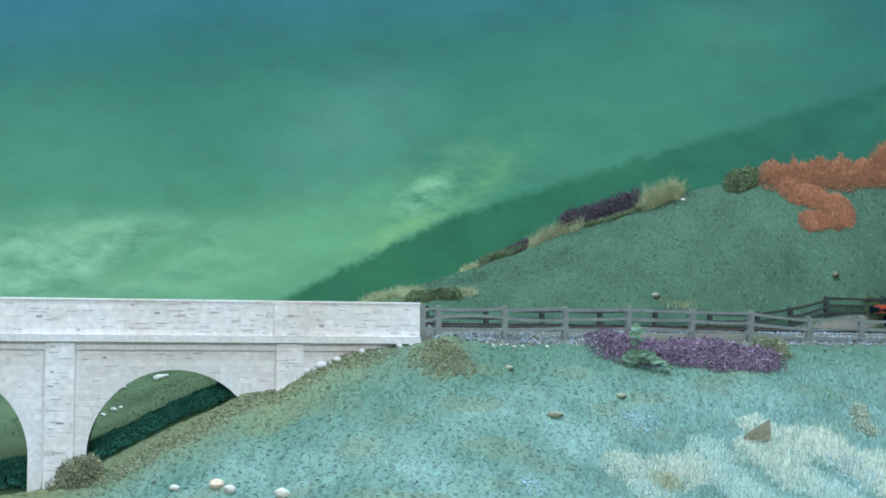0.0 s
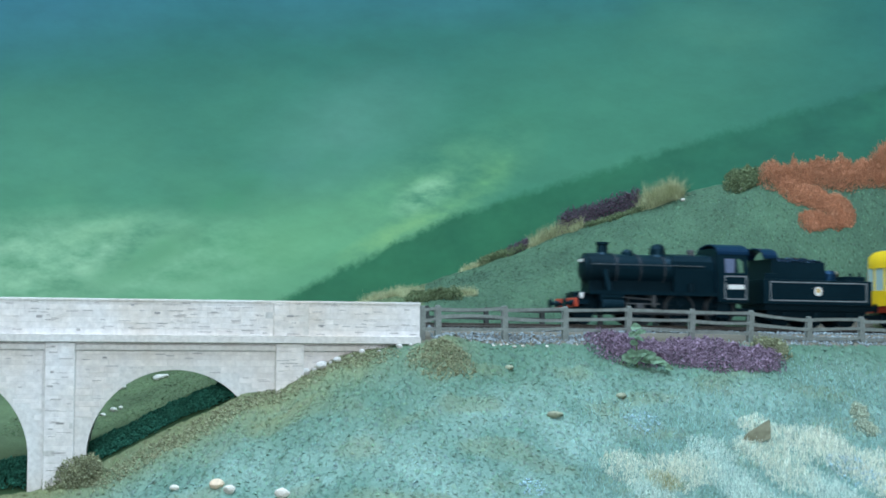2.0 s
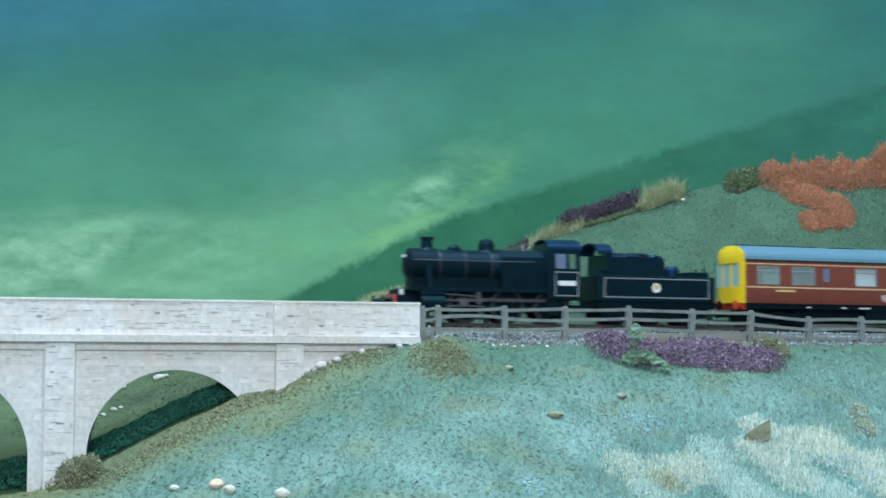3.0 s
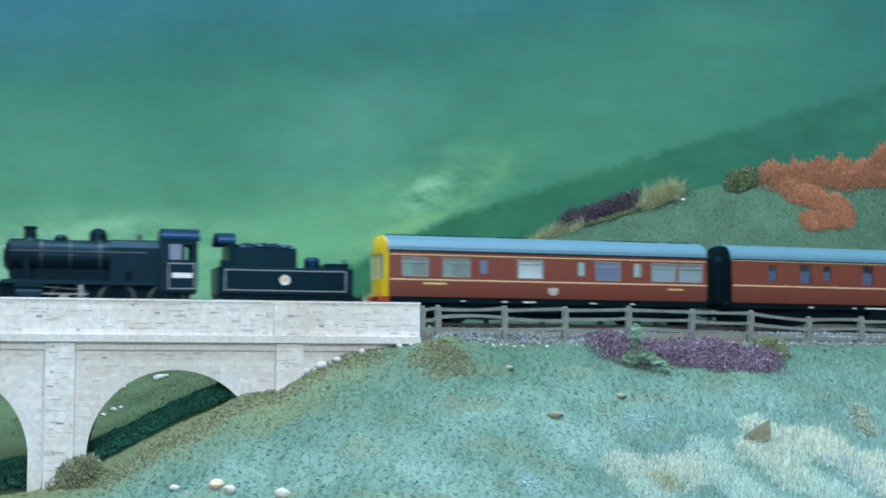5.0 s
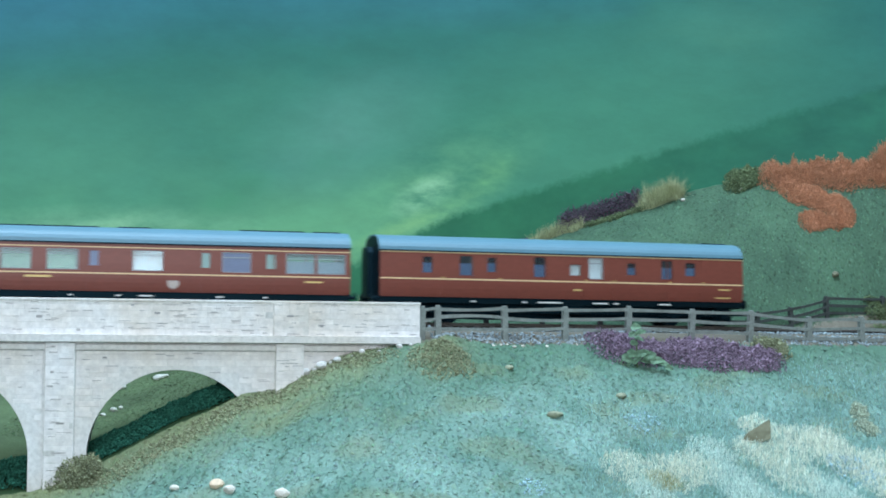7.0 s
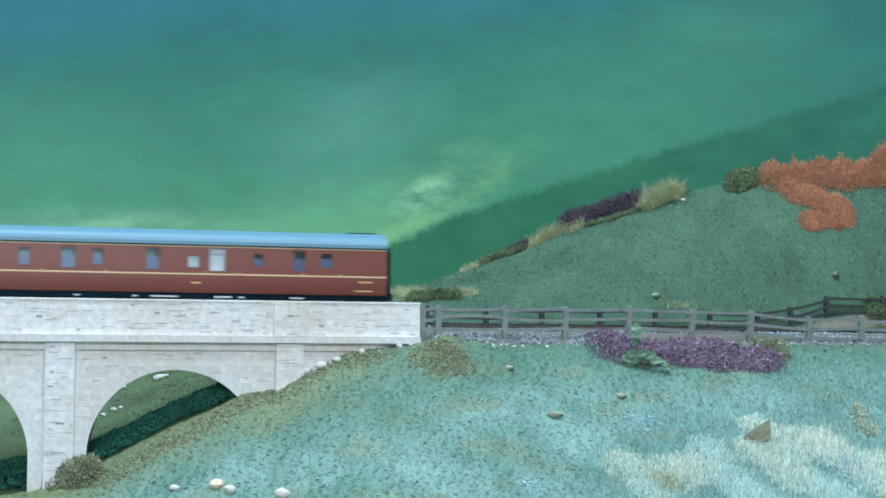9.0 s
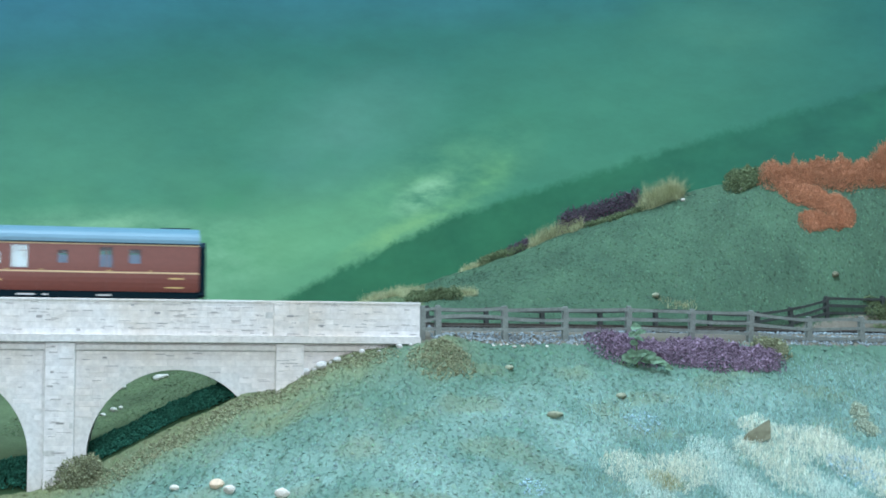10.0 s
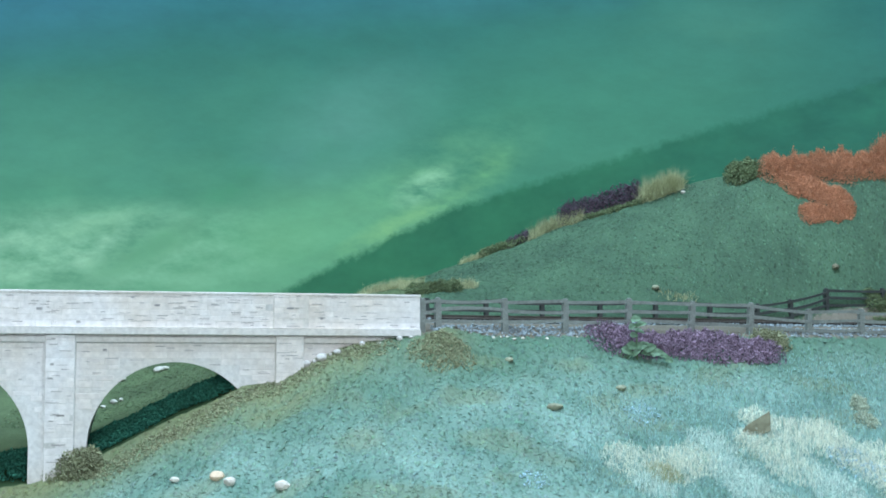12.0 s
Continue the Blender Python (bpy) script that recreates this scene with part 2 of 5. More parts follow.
MAT = {
    "backdrop": backdrop_mat(),
    "turf": basic("scatter_turf", (1, 1, 1, 1), 0.95, grain=700, stain=45, dark=0.85, bump=0.12, spec=0.1, attribute="tone"),
    "crumb": basic("foam_crumb", (1, 1, 1, 1), 0.95, grain=900, stain=80, dark=0.88, spec=0.1, attribute="tone", island=0.13),
    "card": basic("printed_stone_card", lin(226, 228, 228), 0.8, grain=400, stain=17, dark=0.86, low_tint=(1, 0.91, 0.8), bump=0.2, spec=0.2, placed=True),
    "stone": basic("stone_block", lin(233, 233, 233), 0.85, grain=300, stain=17, dark=0.88, bump=0.3, spec=0.2, per_object=0.06, low_tint=(1, 0.91, 0.8), placed=True),
    "stone_dark": basic("weathered_stone_block", lin(210, 209, 204), 0.9, grain=420, stain=90, dark=0.8, bump=0.25, spec=0.2, per_object=0.10, placed=True),
    "soffit": basic("arch_lining", lin(216, 220, 222), 0.9, grain=500, stain=40, dark=0.8, spec=0.2),
    "fence": basic("fence_plastic", lin(138, 147, 142), 0.65, grain=800, stain=120, dark=0.7, bump=0.2),
    "fence_dark": basic("weathered_dark_fence", lin(62, 70, 68), 0.7, grain=800, stain=120, dark=0.7, bump=0.2),
    "blue_bloom": basic("pale_blue_foam", lin(172, 208, 220), 0.95, grain=700, stain=120, dark=0.85, spec=0.1, island=0.2),
    "band": basic("boiler_band_paint", lin(52, 58, 64), 0.4, dark=0.8),
    "ballast": basic("ballast_grain", lin(162, 177, 182), 0.95, grain=900, stain=60, dark=0.7, spec=0.15, island=0.3),
    "sleeper": basic("sleeper_plastic", lin(62, 60, 56), 0.7, dark=0.7),
    "rail": basic("rail_steel", lin(112, 106, 100), 0.5, 0.5, dark=0.7),
    # blue base and specular tint put the overhead light's sheen into the blacks
    "black": basic("satin_black_paint", lin(13, 34, 42), 0.35, dark=0.8, grain=500, stain=90, spec=0.26, sheen=(0.17, 0.44, 0.64)),
    "blackroof": basic("cab_roof_blue_sheen", lin(14, 40, 62), 0.42, dark=0.85, stain=90, spec=0.4, sheen=(0.15, 0.45, 0.85)),
    "frame": basic("matt_black_frame", lin(12, 28, 34), 0.55, dark=0.7, stain=200, spec=0.3, sheen=(0.2, 0.5, 0.7)),
    "maroon": basic("maroon_coach_paint", lin(120, 62, 49), 0.42, dark=0.92, grain=600, stain=25, spec=0.45),
    "cream": basic("cream_lining", lin(226, 196, 150), 0.5, dark=0.9),
    "grey_line": basic("pale_lining", lin(150, 158, 162), 0.5, dark=0.85),
    "roof": basic("grey_coach_roof", lin(96, 136, 152), 0.42, dark=0.92, stain=30, spec=0.38),
    "yellow": basic("yellow_end_paint", lin(228, 192, 30), 0.42, dark=0.92, stain=60),
    "red": basic("red_buffer_beam", lin(206, 78, 52), 0.45, dark=0.9),
    "steel": basic("bright_rod_steel", lin(112, 118, 122), 0.35, 0.8, dark=0.8),
    "white": basic("white_print", lin(226, 228, 224), 0.6, dark=0.95),
    "dash": basic("printed_joint", lin(172, 170, 168), 0.85, dark=0.8, island=0.22),
    "crest": basic("pale_crest_print", lin(196, 184, 174), 0.5, dark=0.7, grain=1500),
    "gold": basic("crest_print", lin(222, 190, 120), 0.5, dark=0.8),
    "seat": basic("coach_interior", lin(140, 136, 128), 0.8, dark=0.7),
    "blind": basic("pale_blind", lin(218, 224, 226), 0.6, dark=0.95),
    "glass": glass_mat("window_glazing"),
    # the film paints a pale reflection into these panes
    "haze": glass_mat("pale_reflection_glazing", (0.92, 0.96, 0.95, 1), 0.2, 0.19, (0.54, 0.7, 0.68, 1), 0.4),
    "tinted": glass_mat("dusky_glazing", (0.7, 0.8, 0.85, 1), 0.2, 0.04, (0.4, 0.5, 0.55, 1), 0.35),
    "milk": glass_mat("obscured_glazing", (0.8, 0.9, 0.85, 1), 0.3, 0.55, (0.42, 0.58, 0.55, 1), 0.3),
    "sand": basic("sandy_pebble", lin(226, 204, 176), 0.8, dark=0.85, grain=300, stain=80, bump=0.5),
    "cream_grass": basic("cream_grass_fibre", lin(236, 243, 226), 0.9, dark=0.9, spec=0.15, island=0.16),
    "steel_dull": basic("dull_tyre_steel", lin(70, 78, 82), 0.45, 0.6, dark=0.7),
    "frost": basic("frost_and_reflection_glazing", lin(104, 118, 146), 0.35, dark=0.9, spec=0.6),
    # blue highlights on the coal come from its specular tint
    "coal": basic("coal_load", lin(14, 24, 36), 0.25, dark=0.6, grain=700, spec=0.9, island=0.3, sheen=(0.25, 0.55, 1.0)),
    "orange": basic("rust_orange_foam", lin(206, 148, 114), 0.95, grain=700, stain=90, dark=0.74, spec=0.1, island=0.3),
    "purple": basic("heather_foam", lin(158, 138, 158), 0.95, grain=700, stain=120, dark=0.6, spec=0.1, island=0.6),
    "plum": basic("dark_heather_foam", lin(104, 94, 106), 0.95, grain=700, stain=120, dark=0.6, spec=0.1, island=0.35),
    "olive": basic("olive_foam", lin(116, 134, 98), 0.95, grain=700, stain=120, dark=0.6, spec=0.1, island=0.4),
    "brown": basic("brown_foam", lin(152, 158, 126), 0.95, grain=700, stain=120, dark=0.65, spec=0.1, island=0.4),
    "debris": basic("dull_debris", lin(186, 202, 178), 0.95, grain=700, stain=120, dark=0.7, spec=0.1, island=0.3),
    "hedge": basic("shadow_green_foam", lin(62, 128, 108), 0.95, grain=700, stain=120, dark=0.6, spec=0.1, island=0.4),
    "straw": basic("straw_fibre", lin(180, 186, 146), 0.9, dark=0.8, spec=0.15, island=0.3),
    "pale_grass": basic("pale_grass_fibre", lin(220, 240, 230), 0.9, dark=0.9, spec=0.15, island=0.16),
    "teal_grass": basic("blue_green_fibre", lin(150, 190, 184), 0.9, dark=0.88, spec=0.15, island=0.2),
    "leaf": basic("bright_leaf", lin(148, 186, 154), 0.6, dark=0.7, stain=200, spec=0.3),
    "stem": basic("plant_stem", lin(86, 112, 66), 0.7, dark=0.7),
    "pebble": basic("white_pebble", lin(222, 218, 206), 0.75, dark=0.85, grain=300, stain=80, bump=0.5),
    "clod": basic("brown_clod", lin(128, 128, 104), 0.85, dark=0.75, grain=300, stain=80, bump=0.5),
    "tan": basic("tan_stone", lin(154, 160, 134), 0.8, dark=0.75, grain=300, stain=80, bump=0.5),
    "wall": basic("room_wall_paint", lin(205, 205, 200), 0.9, dark=0.95, grain=60, stain=2),
    "wood": basic("baseboard_ply", lin(150, 118, 82), 0.7, dark=0.8, grain=80, stain=8),
}


# ---- mesh helpers: all lengths in millimetres until part() scales them ----
def part(name, bm, material, parent=None, label="", kind="", smooth=False, keep=False):
    if not keep:
        bmesh.ops.scale(bm, vec=(MM, MM, MM), verts=bm.verts)
    me = bpy.data.meshes.new(name)
    bm.to_mesh(me)
    bm.free()
    me.materials.append(MAT[material] if isinstance(material, str) else material)
    if smooth:
        me.polygons.foreach_set("use_smooth", [True] * len(me.polygons))
    ob = new(name, me)
    if parent:
        ob.parent = parent
    return tagged(ob, label, kind=kind)


def thing(name, label, category, group="", kind=""):
    return tagged(new(name), label, category, group, kind)


def box(bm, x0, x1, y0, y1, z0, z1, bevel=0.0):
    vs = [bm.verts.new((x, y, z)) for x in (x0, x1) for y in (y0, y1) for z in (z0, z1)]
    fs = [bm.faces.new([vs[i] for i in q]) for q in ((0, 1, 3, 2), (4, 6, 7, 5), (0, 4, 5, 1), (2, 3, 7, 6), (0, 2, 6, 4), (1, 5, 7, 3))]
    if bevel:
        bmesh.ops.bevel(bm, geom=list({e for f in fs for e in f.edges}), offset=bevel, segments=2, affect="EDGES", profile=0.5)
    return bm


def boxes(*items, bevel=0.0):
    bm = bmesh.new()
    for it in items:
        box(bm, *it, bevel=bevel)
    return bm


def lathe(bm, profile, axis="Z", at=(0, 0, 0), seg=20):
    """Turns (radius, height) pairs round an axis, closed at both ends."""
    rings = []
    for r, h in profile:
        ring = []
        for i in range(seg):
            a = 2 * math.pi * i / seg
            c, s = r * math.cos(a), r * math.sin(a)
            p = {"Z": (c, s, h), "X": (h, c, s), "Y": (c, h, s)}[axis]
            ring.append(bm.verts.new((p[0] + at[0], p[1] + at[1], p[2] + at[2])))
        rings.append(ring)
    for a, b in zip(rings, rings[1:]):
        for i in range(seg):
            bm.faces.new((a[i], a[(i + 1) % seg], b[(i + 1) % seg], b[i]))
    bm.faces.new(rings[0][::-1]), bm.faces.new(rings[-1])
    return bm


def turned(*profiles, axis="Z", at=(0, 0, 0), seg=20):
    bm = bmesh.new()
    for p in profiles:
        lathe(bm, p, axis, at, seg)
    bmesh.ops.recalc_face_normals(bm, faces=bm.faces)
    return bm


def rod(bm, a, b, r, seg=8):
    a, b = Vector(a), Vector(b)
    q = (b - a).to_track_quat("Z", "Y").to_matrix()
    rings = [[bm.verts.new(p + q @ Vector((r * math.cos(t), r * math.sin(t), 0))) for t in [2 * math.pi * i / seg for i in range(seg)]] for p in (a, b)]
    for i in range(seg):
        bm.faces.new((rings[0][i], rings[0][(i + 1) % seg], rings[1][(i + 1) % seg], rings[1][i]))
    bm.faces.new(rings[0][::-1]), bm.faces.new(rings[1])
    return bm


def extrude(points, x0, x1):
    """A closed (y, z) outline drawn out from x0 to x1."""
    bm = bmesh.new()
    a = [bm.verts.new((x0, y, z)) for y, z in points]
    b = [bm.verts.new((x1, y, z)) for y, z in points]
    n = len(points)
    for i in range(n):
        bm.faces.new((a[i], a[(i + 1) % n], b[(i + 1) % n], b[i]))
    bm.faces.new(a[::-1]), bm.faces.new(b)
    bmesh.ops.recalc_face_normals(bm, faces=bm.faces)
    return bm


def panel(xs, zs, holes, place, thick):
    """A sheet on a grid with openings: place(x, z) gives (outer point, inward unit step)."""
    bm = bmesh.new()
    def spot(x, z):
        p, nrm = place(x, z)
        p, nrm = Vector(p), Vector(nrm)
        return bm.verts.new(p), bm.verts.new(p + nrm * thick)
    v = [[spot(x, z) for z in zs] for x in xs]
    nx, nz = len(xs) - 1, len(zs) - 1
    def solid(i, j):
        if not (0 <= i < nx and 0 <= j < nz):
            return False
        cx, cz = (xs[i] + xs[i + 1]) / 2, (zs[j] + zs[j + 1]) / 2
        return not any(h[0] < cx < h[1] and h[2] < cz < h[3] for h in holes)
    for i in range(nx):
        for j in range(nz):
            if not solid(i, j):
                continue
            q = (v[i][j], v[i + 1][j], v[i + 1][j + 1], v[i][j + 1])
            bm.faces.new([p[0] for p in q])
            bm.faces.new([p[1] for p in q][::-1])
            for k, (di, dj) in enumerate(((0, -1), (1, 0), (0, 1), (-1, 0))):
                if not solid(i + di, j + dj):
                    a, b = q[k], q[(k + 1) % 4]
                    bm.faces.new((a[0], a[1], b[1], b[0]))
    bmesh.ops.recalc_face_normals(bm, faces=bm.faces)
    return bm


def from_arrays(name, verts, faces, material, parent=None, tones=None, label="", category="", kind="", group=""):
    me = bpy.data.meshes.new(name)
    me.from_pydata(verts, [], faces)
    me.materials.append(MAT[material])
    if tones is not None:
        at = me.attributes.new("tone", "FLOAT_COLOR", "POINT")
        at.data.foreach_set("color", np.asarray(tones, dtype=np.float32).ravel())
    ob = new(name, me)
    if parent:
        ob.parent = parent
    return tagged(ob, label, category, group, kind)


def crumbs(points, sizes, rng, flat=0.8, tilt=0.6):
    """Irregular little lumps: arrays of vertices and faces, six corners each."""
    n = len(points)
    base = np.array([(1, 0, 0), (0, 1, 0), (-1, 0, 0), (0, -1, 0), (0, 0, 1), (0, 0, -1)], float)
    tri = np.array([(0, 1, 4), (1, 2, 4), (2, 3, 4), (3, 0, 4), (1, 0, 5), (2, 1, 5), (3, 2, 5), (0, 3, 5)])
    a, b = rng.uniform(0, 2 * math.pi, n), rng.normal(0, tilt, n)
    r = base[None] * rng.uniform(0.6, 1.3, (n, 6, 1))
    r[:, :, 2] *= flat
    y, z = r[:, :, 1] * np.cos(b)[:, None] - r[:, :, 2] * np.sin(b)[:, None], r[:, :, 1] * np.sin(b)[:, None] + r[:, :, 2] * np.cos(b)[:, None]
    x = r[:, :, 0]
    x, y = x * np.cos(a)[:, None] - y * np.sin(a)[:, None], x * np.sin(a)[:, None] + y * np.cos(a)[:, None]
    v = np.stack([x, y, z], 2) * np.asarray(sizes)[:, None, None] + np.asarray(points)[:, None, :]
    f = tri[None] + 6 * np.arange(n)[:, None, None]
    return v.reshape(-1, 3), f.reshape(-1, 3)


def blades(points, lengths, rng, width=0.3, lean=0.5):
    """Fibres: thin bent three-sided spikes, seven corners each."""
    n = len(points)
    p, ln = np.asarray(points, float), np.asarray(lengths, float)
    a = rng.uniform(0, 2 * math.pi, n)
    tilt = np.abs(rng.normal(0, lean, n)).clip(0, 1.3)
    d = np.stack([np.cos(a) * np.sin(tilt), np.sin(a) * np.sin(tilt), np.cos(tilt)], 1)
    d2 = np.stack([np.cos(a) * np.sin(tilt * 1.6), np.sin(a) * np.sin(tilt * 1.6), np.cos(tilt * 1.6)], 1)
    mid, tip = p + d * ln[:, None] * 0.55, p + d * ln[:, None] * 0.55 + d2 * ln[:, None] * 0.45
    spin = rng.uniform(0, 6.28, n)
    v = np.zeros((n, 7, 3))
    for k in range(3):
        o = np.stack([np.cos(spin + k * 2.094), np.sin(spin + k * 2.094), np.zeros(n)], 1) * width
        v[:, k], v[:, 3 + k] = p + o, mid + o * 0.75
    v[:, 6] = tip
    fs = []
    for k in range(3):
        j = (k + 1) % 3
        fs += [(k, j, 3 + j), (k, 3 + j, 3 + k), (3 + k, 3 + j, 6)]
    f = np.array(fs)[None] + 7 * np.arange(n)[:, None, None]
    return v.reshape(-1, 3), f.reshape(-1, 3)
# ---- the lie of the land (millimetres) ----
FACE_X, FACE_Y, FACE_SLOPE = -12.8, -20.3, 0.26
BACK = 220.0


def face_line(x):
    return FACE_Y + FACE_SLOPE * (x - FACE_X)


def track_y(x):
    """The y of the near side of the train at x."""
    a = np.arcsin(np.clip(math.sin(TH0) + KAPPA * x * MM, -1, 1))
    return (math.cos(TH0) - np.cos(a)) / KAPPA / MM, np.cos(a)


def step01(v):
    v = np.clip(v, 0, 1)
    return v * v * (3 - 2 * v)


def wobble(x, y, scale, seed):
    r = np.random.RandomState(seed)
    total = 0
    for k in range(7):
        a, p = r.uniform(0, 6.28), r.uniform(0, 6.28)
        s = scale * r.uniform(0.6, 1.6)
        total = total + np.sin((x * math.cos(a) + y * math.sin(a)) / s * 6.28 + p)
    return total / 7


def land(x, y):
    """Height of the scenery's surface."""
    x, y = np.asarray(x, float), np.asarray(y, float)
    ty, c = track_y(x)
    n = (y - ty) * c                     # distance behind the train's near side
    foot = np.interp(x, [-420, -231, -214, -186, -161, -146, -123, -108, -90, -75, -57, -39, -13, 0, 260, 420],
                     [-100, -93, -91, -79, -66, -58, -48, -40, -38, -29, -20, -15.5, -11.6, -10, -9, -9])
    crest = np.interp(x, [-420, -153, -105, -57, -25, 10, 47, 87, 127, 175, 227, 315, 520],
                      [-22, -14, 0, 19, 27, 40, 53, 71, 84, 101, 113, 118, 130])
    left = x < FACE_X
    front = np.where(left, (face_line(x) - y) * 0.985, -14.0 - n)      # how far in front of wall or fence
    near = foot - 0.60 * np.clip(front, 0, 150) - 0.25 * np.clip(front - 150, 0, 400) - 4.0 * step01(front / 30)
    near = near + 7.0 * np.exp(-((x - 3) / 15) ** 2 - ((front - 13) / 13) ** 2) + 3.5 * np.exp(-((x + 40) / 30) ** 2 - ((front - 30) / 25) ** 2)
    near = near + 2.3 * np.sin((x + 0.7 * front) / 4.2 + 0.8 * wobble(x, y, 40, 31)) * np.exp(-((x + 22) / 36) ** 2 - ((front - 48) / 34) ** 2)
    rear0 = np.where(left, -front - 70.0, n - 50.0)                    # behind the viaduct or the far edge of the track
    span = np.maximum(BACK - np.where(left, face_line(x) + 70, ty + 50 / c), 20.0)
    start = np.where(left, np.minimum(-4.0, foot + 14), -4.0 + 9.0 * step01((x - 220) / 55))
    u = np.clip(rear0 / span, 0, 1)
    hill = start + (crest - start) * (0.55 * u + 0.45 * np.sin(u * 1.5708))
    under = foot + (start - foot) * np.clip(-front / 70.0, 0, 1)
    between = np.where(left, under, np.where(n > 48, start, np.interp(n, [-14, -9, -6, 42, 48], [-10, -7.0, -5, -5, -4])))
    z = np.where(front > 0, near, np.where(rear0 > 0, hill, between))
    rough = np.where(rear0 > 0, 1.2, np.where(front > 0, 1.8, 0.3))
    turf = np.where(front > 3, 1.1, np.where(rear0 > 3, 0.3, 0.0)) * (wobble(x, y * 0.7, 6.5, 8) + 0.8 * wobble(x, y, 4.1, 9))
    return z + turf + rough * (0.6 * wobble(x, y, 34, 3) + 0.4 * wobble(x, y, 13, 4)) * np.clip(np.where(front > 0, front, np.abs(rear0)) / 12, 0.1, 1)
rng = np.random.RandomState(7)


# ---- room and baseboard ----
def room():
    w = 2.2
    wall = panel([-2200, -700, 700, 2200], [-1050, 0, 1050, 1350], [(-700, 700, 0, 1050)], lambda x, z: ((x, -2200, z), (0, -1, 0)), 100)
    tagged(part("wall_south", wall, "wall", None, kind="structure"), "plain pale room wall with an added window", "wall")
    # unseen window, added as an opening for the front lamp
    win = thing("added_window", "white framed window added behind the viewer for front light", "window", kind="structure")
    part("window_frame", boxes((-700, 700, -2290, -2240, 0, 40), (-700, 700, -2290, -2240, 1010, 1050), (-700, -660, -2290, -2240, 40, 1010), (660, 700, -2290, -2240, 40, 1010), (-20, 20, -2290, -2240, 40, 1010)), "white", win)
    pane = part("pane", boxes((-660, 660, -2268, -2264, 40, 1010)), "glass", win)
    pane.visible_shadow = False
    for nm, b in (("wall_north", (-w, w, 1.2, 1.3, -1.05, 1.35)),
                  ("wall_west", (-w - 0.1, -w, -w - 0.1, 1.3, -1.05, 1.35)), ("wall_east", (w, w + 0.1, -w - 0.1, 1.3, -1.05, 1.35))):
        ob = part(nm, boxes(tuple(v * 1000 for v in b)), "wall", None, kind="structure")
        tagged(ob, "plain pale painted room wall", "wall")
    tagged(part("ceiling", boxes((-2300, 2300, -2300, 1300, 1350, 1400)), "wall"), "plain white room ceiling", "ceiling", kind="structure")
    tagged(part("floor", boxes((-2300, 2300, -2300, 1300, -1100, -1050)), "wood"), "plain wooden room floor", "floor", kind="structure")
    t = thing("baseboard", "plywood baseboard table that carries the model railway", "table")
    part("board_top", boxes((-520, 401, -330, 228, -262, -250)), "wood", t)
    part("front_fascia", boxes((-520, 401, -342, -331, -330, -185)), "wood", t)
    for x in (-480, 370):
        for y in (-300, 190):
            part("leg", boxes((x - 25, x + 25, y - 25, y + 25, -1050, -262)), "wood", t)

    for nm, x0, x1, y0, y1, z in (("approach_shelf", 402, 1150, 40, 520, -4.3), ("approach_shelf", -1250, -522, -260, 60, -1.6)):
        t = thing(nm, "plain plywood shelf that carries the track onwards", "shelf", "approach shelves")
        part("board_top", boxes((x0, x1, y0, y1, z - 14, z)), "wood", t)
        for x in (x0 + 40, x1 - 40):
            for y in (y0 + 40, y1 - 40):
                part("leg", boxes((x - 20, x + 20, y - 20, y + 20, -1050, z - 14)), "wood", t)


room()
board = part("backdrop", boxes((-640, 400, BACK, BACK + 6, -249, 420)), "backdrop", kind="structure")
tagged(board, "hand-painted backdrop board of misty green hills", "backdrop")


# ---- ground ----
def tone_at(x, y):
    """Scatter colours: blue-green turf in front, olive and brown on the cutting's edge, mid green on the hill, painted
    shade under the viaduct.
    """
    ty, c = track_y(x)
    n = (y - ty) * c
    front = np.where(x < FACE_X, face_line(x) - y, -14 - n)
    a, b = np.array(lin(100, 134, 121)[:3]), np.array(lin(132, 163, 152)[:3])
    hill_a, hill_b = np.array(lin(68, 93, 75)[:3]), np.array(lin(78, 106, 84)[:3])
    earth = np.array(lin(124, 132, 98)[:3])
    w = (0.5 + 0.8 * wobble(x, y, 60, 11) + 0.4 * wobble(x, y, 17, 12)).clip(0, 1)[..., None]
    near = a + (b - a) * w
    verge = np.exp(-(np.clip(front, 0, 200) / (36.0 + 34.0 * np.exp(-((x + 30) / 60) ** 2))) ** 2)[..., None]
    near = near + (np.array(lin(88, 120, 100)[:3]) - near) * verge * 0.88
    far = hill_a + (hill_b - hill_a) * w
    # behind the viaduct: more olive, and raised to make up for blocked light
    far = np.where((x < FACE_X)[..., None], far * np.array((1.6, 1.2, 1.0)), far)
    edge = np.exp(-(np.clip(front - 4, 0, 99) / 22.0) ** 2) * step01((-20 - x) / 25)
    mound = np.exp(-((x + 2) / 17) ** 2 - ((front - 12) / 15) ** 2)
    e = (edge * 1.0 + mound * 0.95 + 0.35 * step01((wobble(x, y, 45, 15) - 0.05) * 3) * (front > 20)).clip(0, 1)[..., None]
    near = near + (earth - near) * e * (0.75 + 0.25 * w)
    t = np.where((front > 0)[..., None], near, far)
    # shade below the deck is put into the ground colour here
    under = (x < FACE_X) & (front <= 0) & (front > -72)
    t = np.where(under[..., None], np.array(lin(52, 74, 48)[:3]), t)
    bed = (x >= FACE_X) & (front <= 4) & (n < 52)
    return np.where(bed[..., None], np.array(lin(120, 116, 104)[:3]), t)


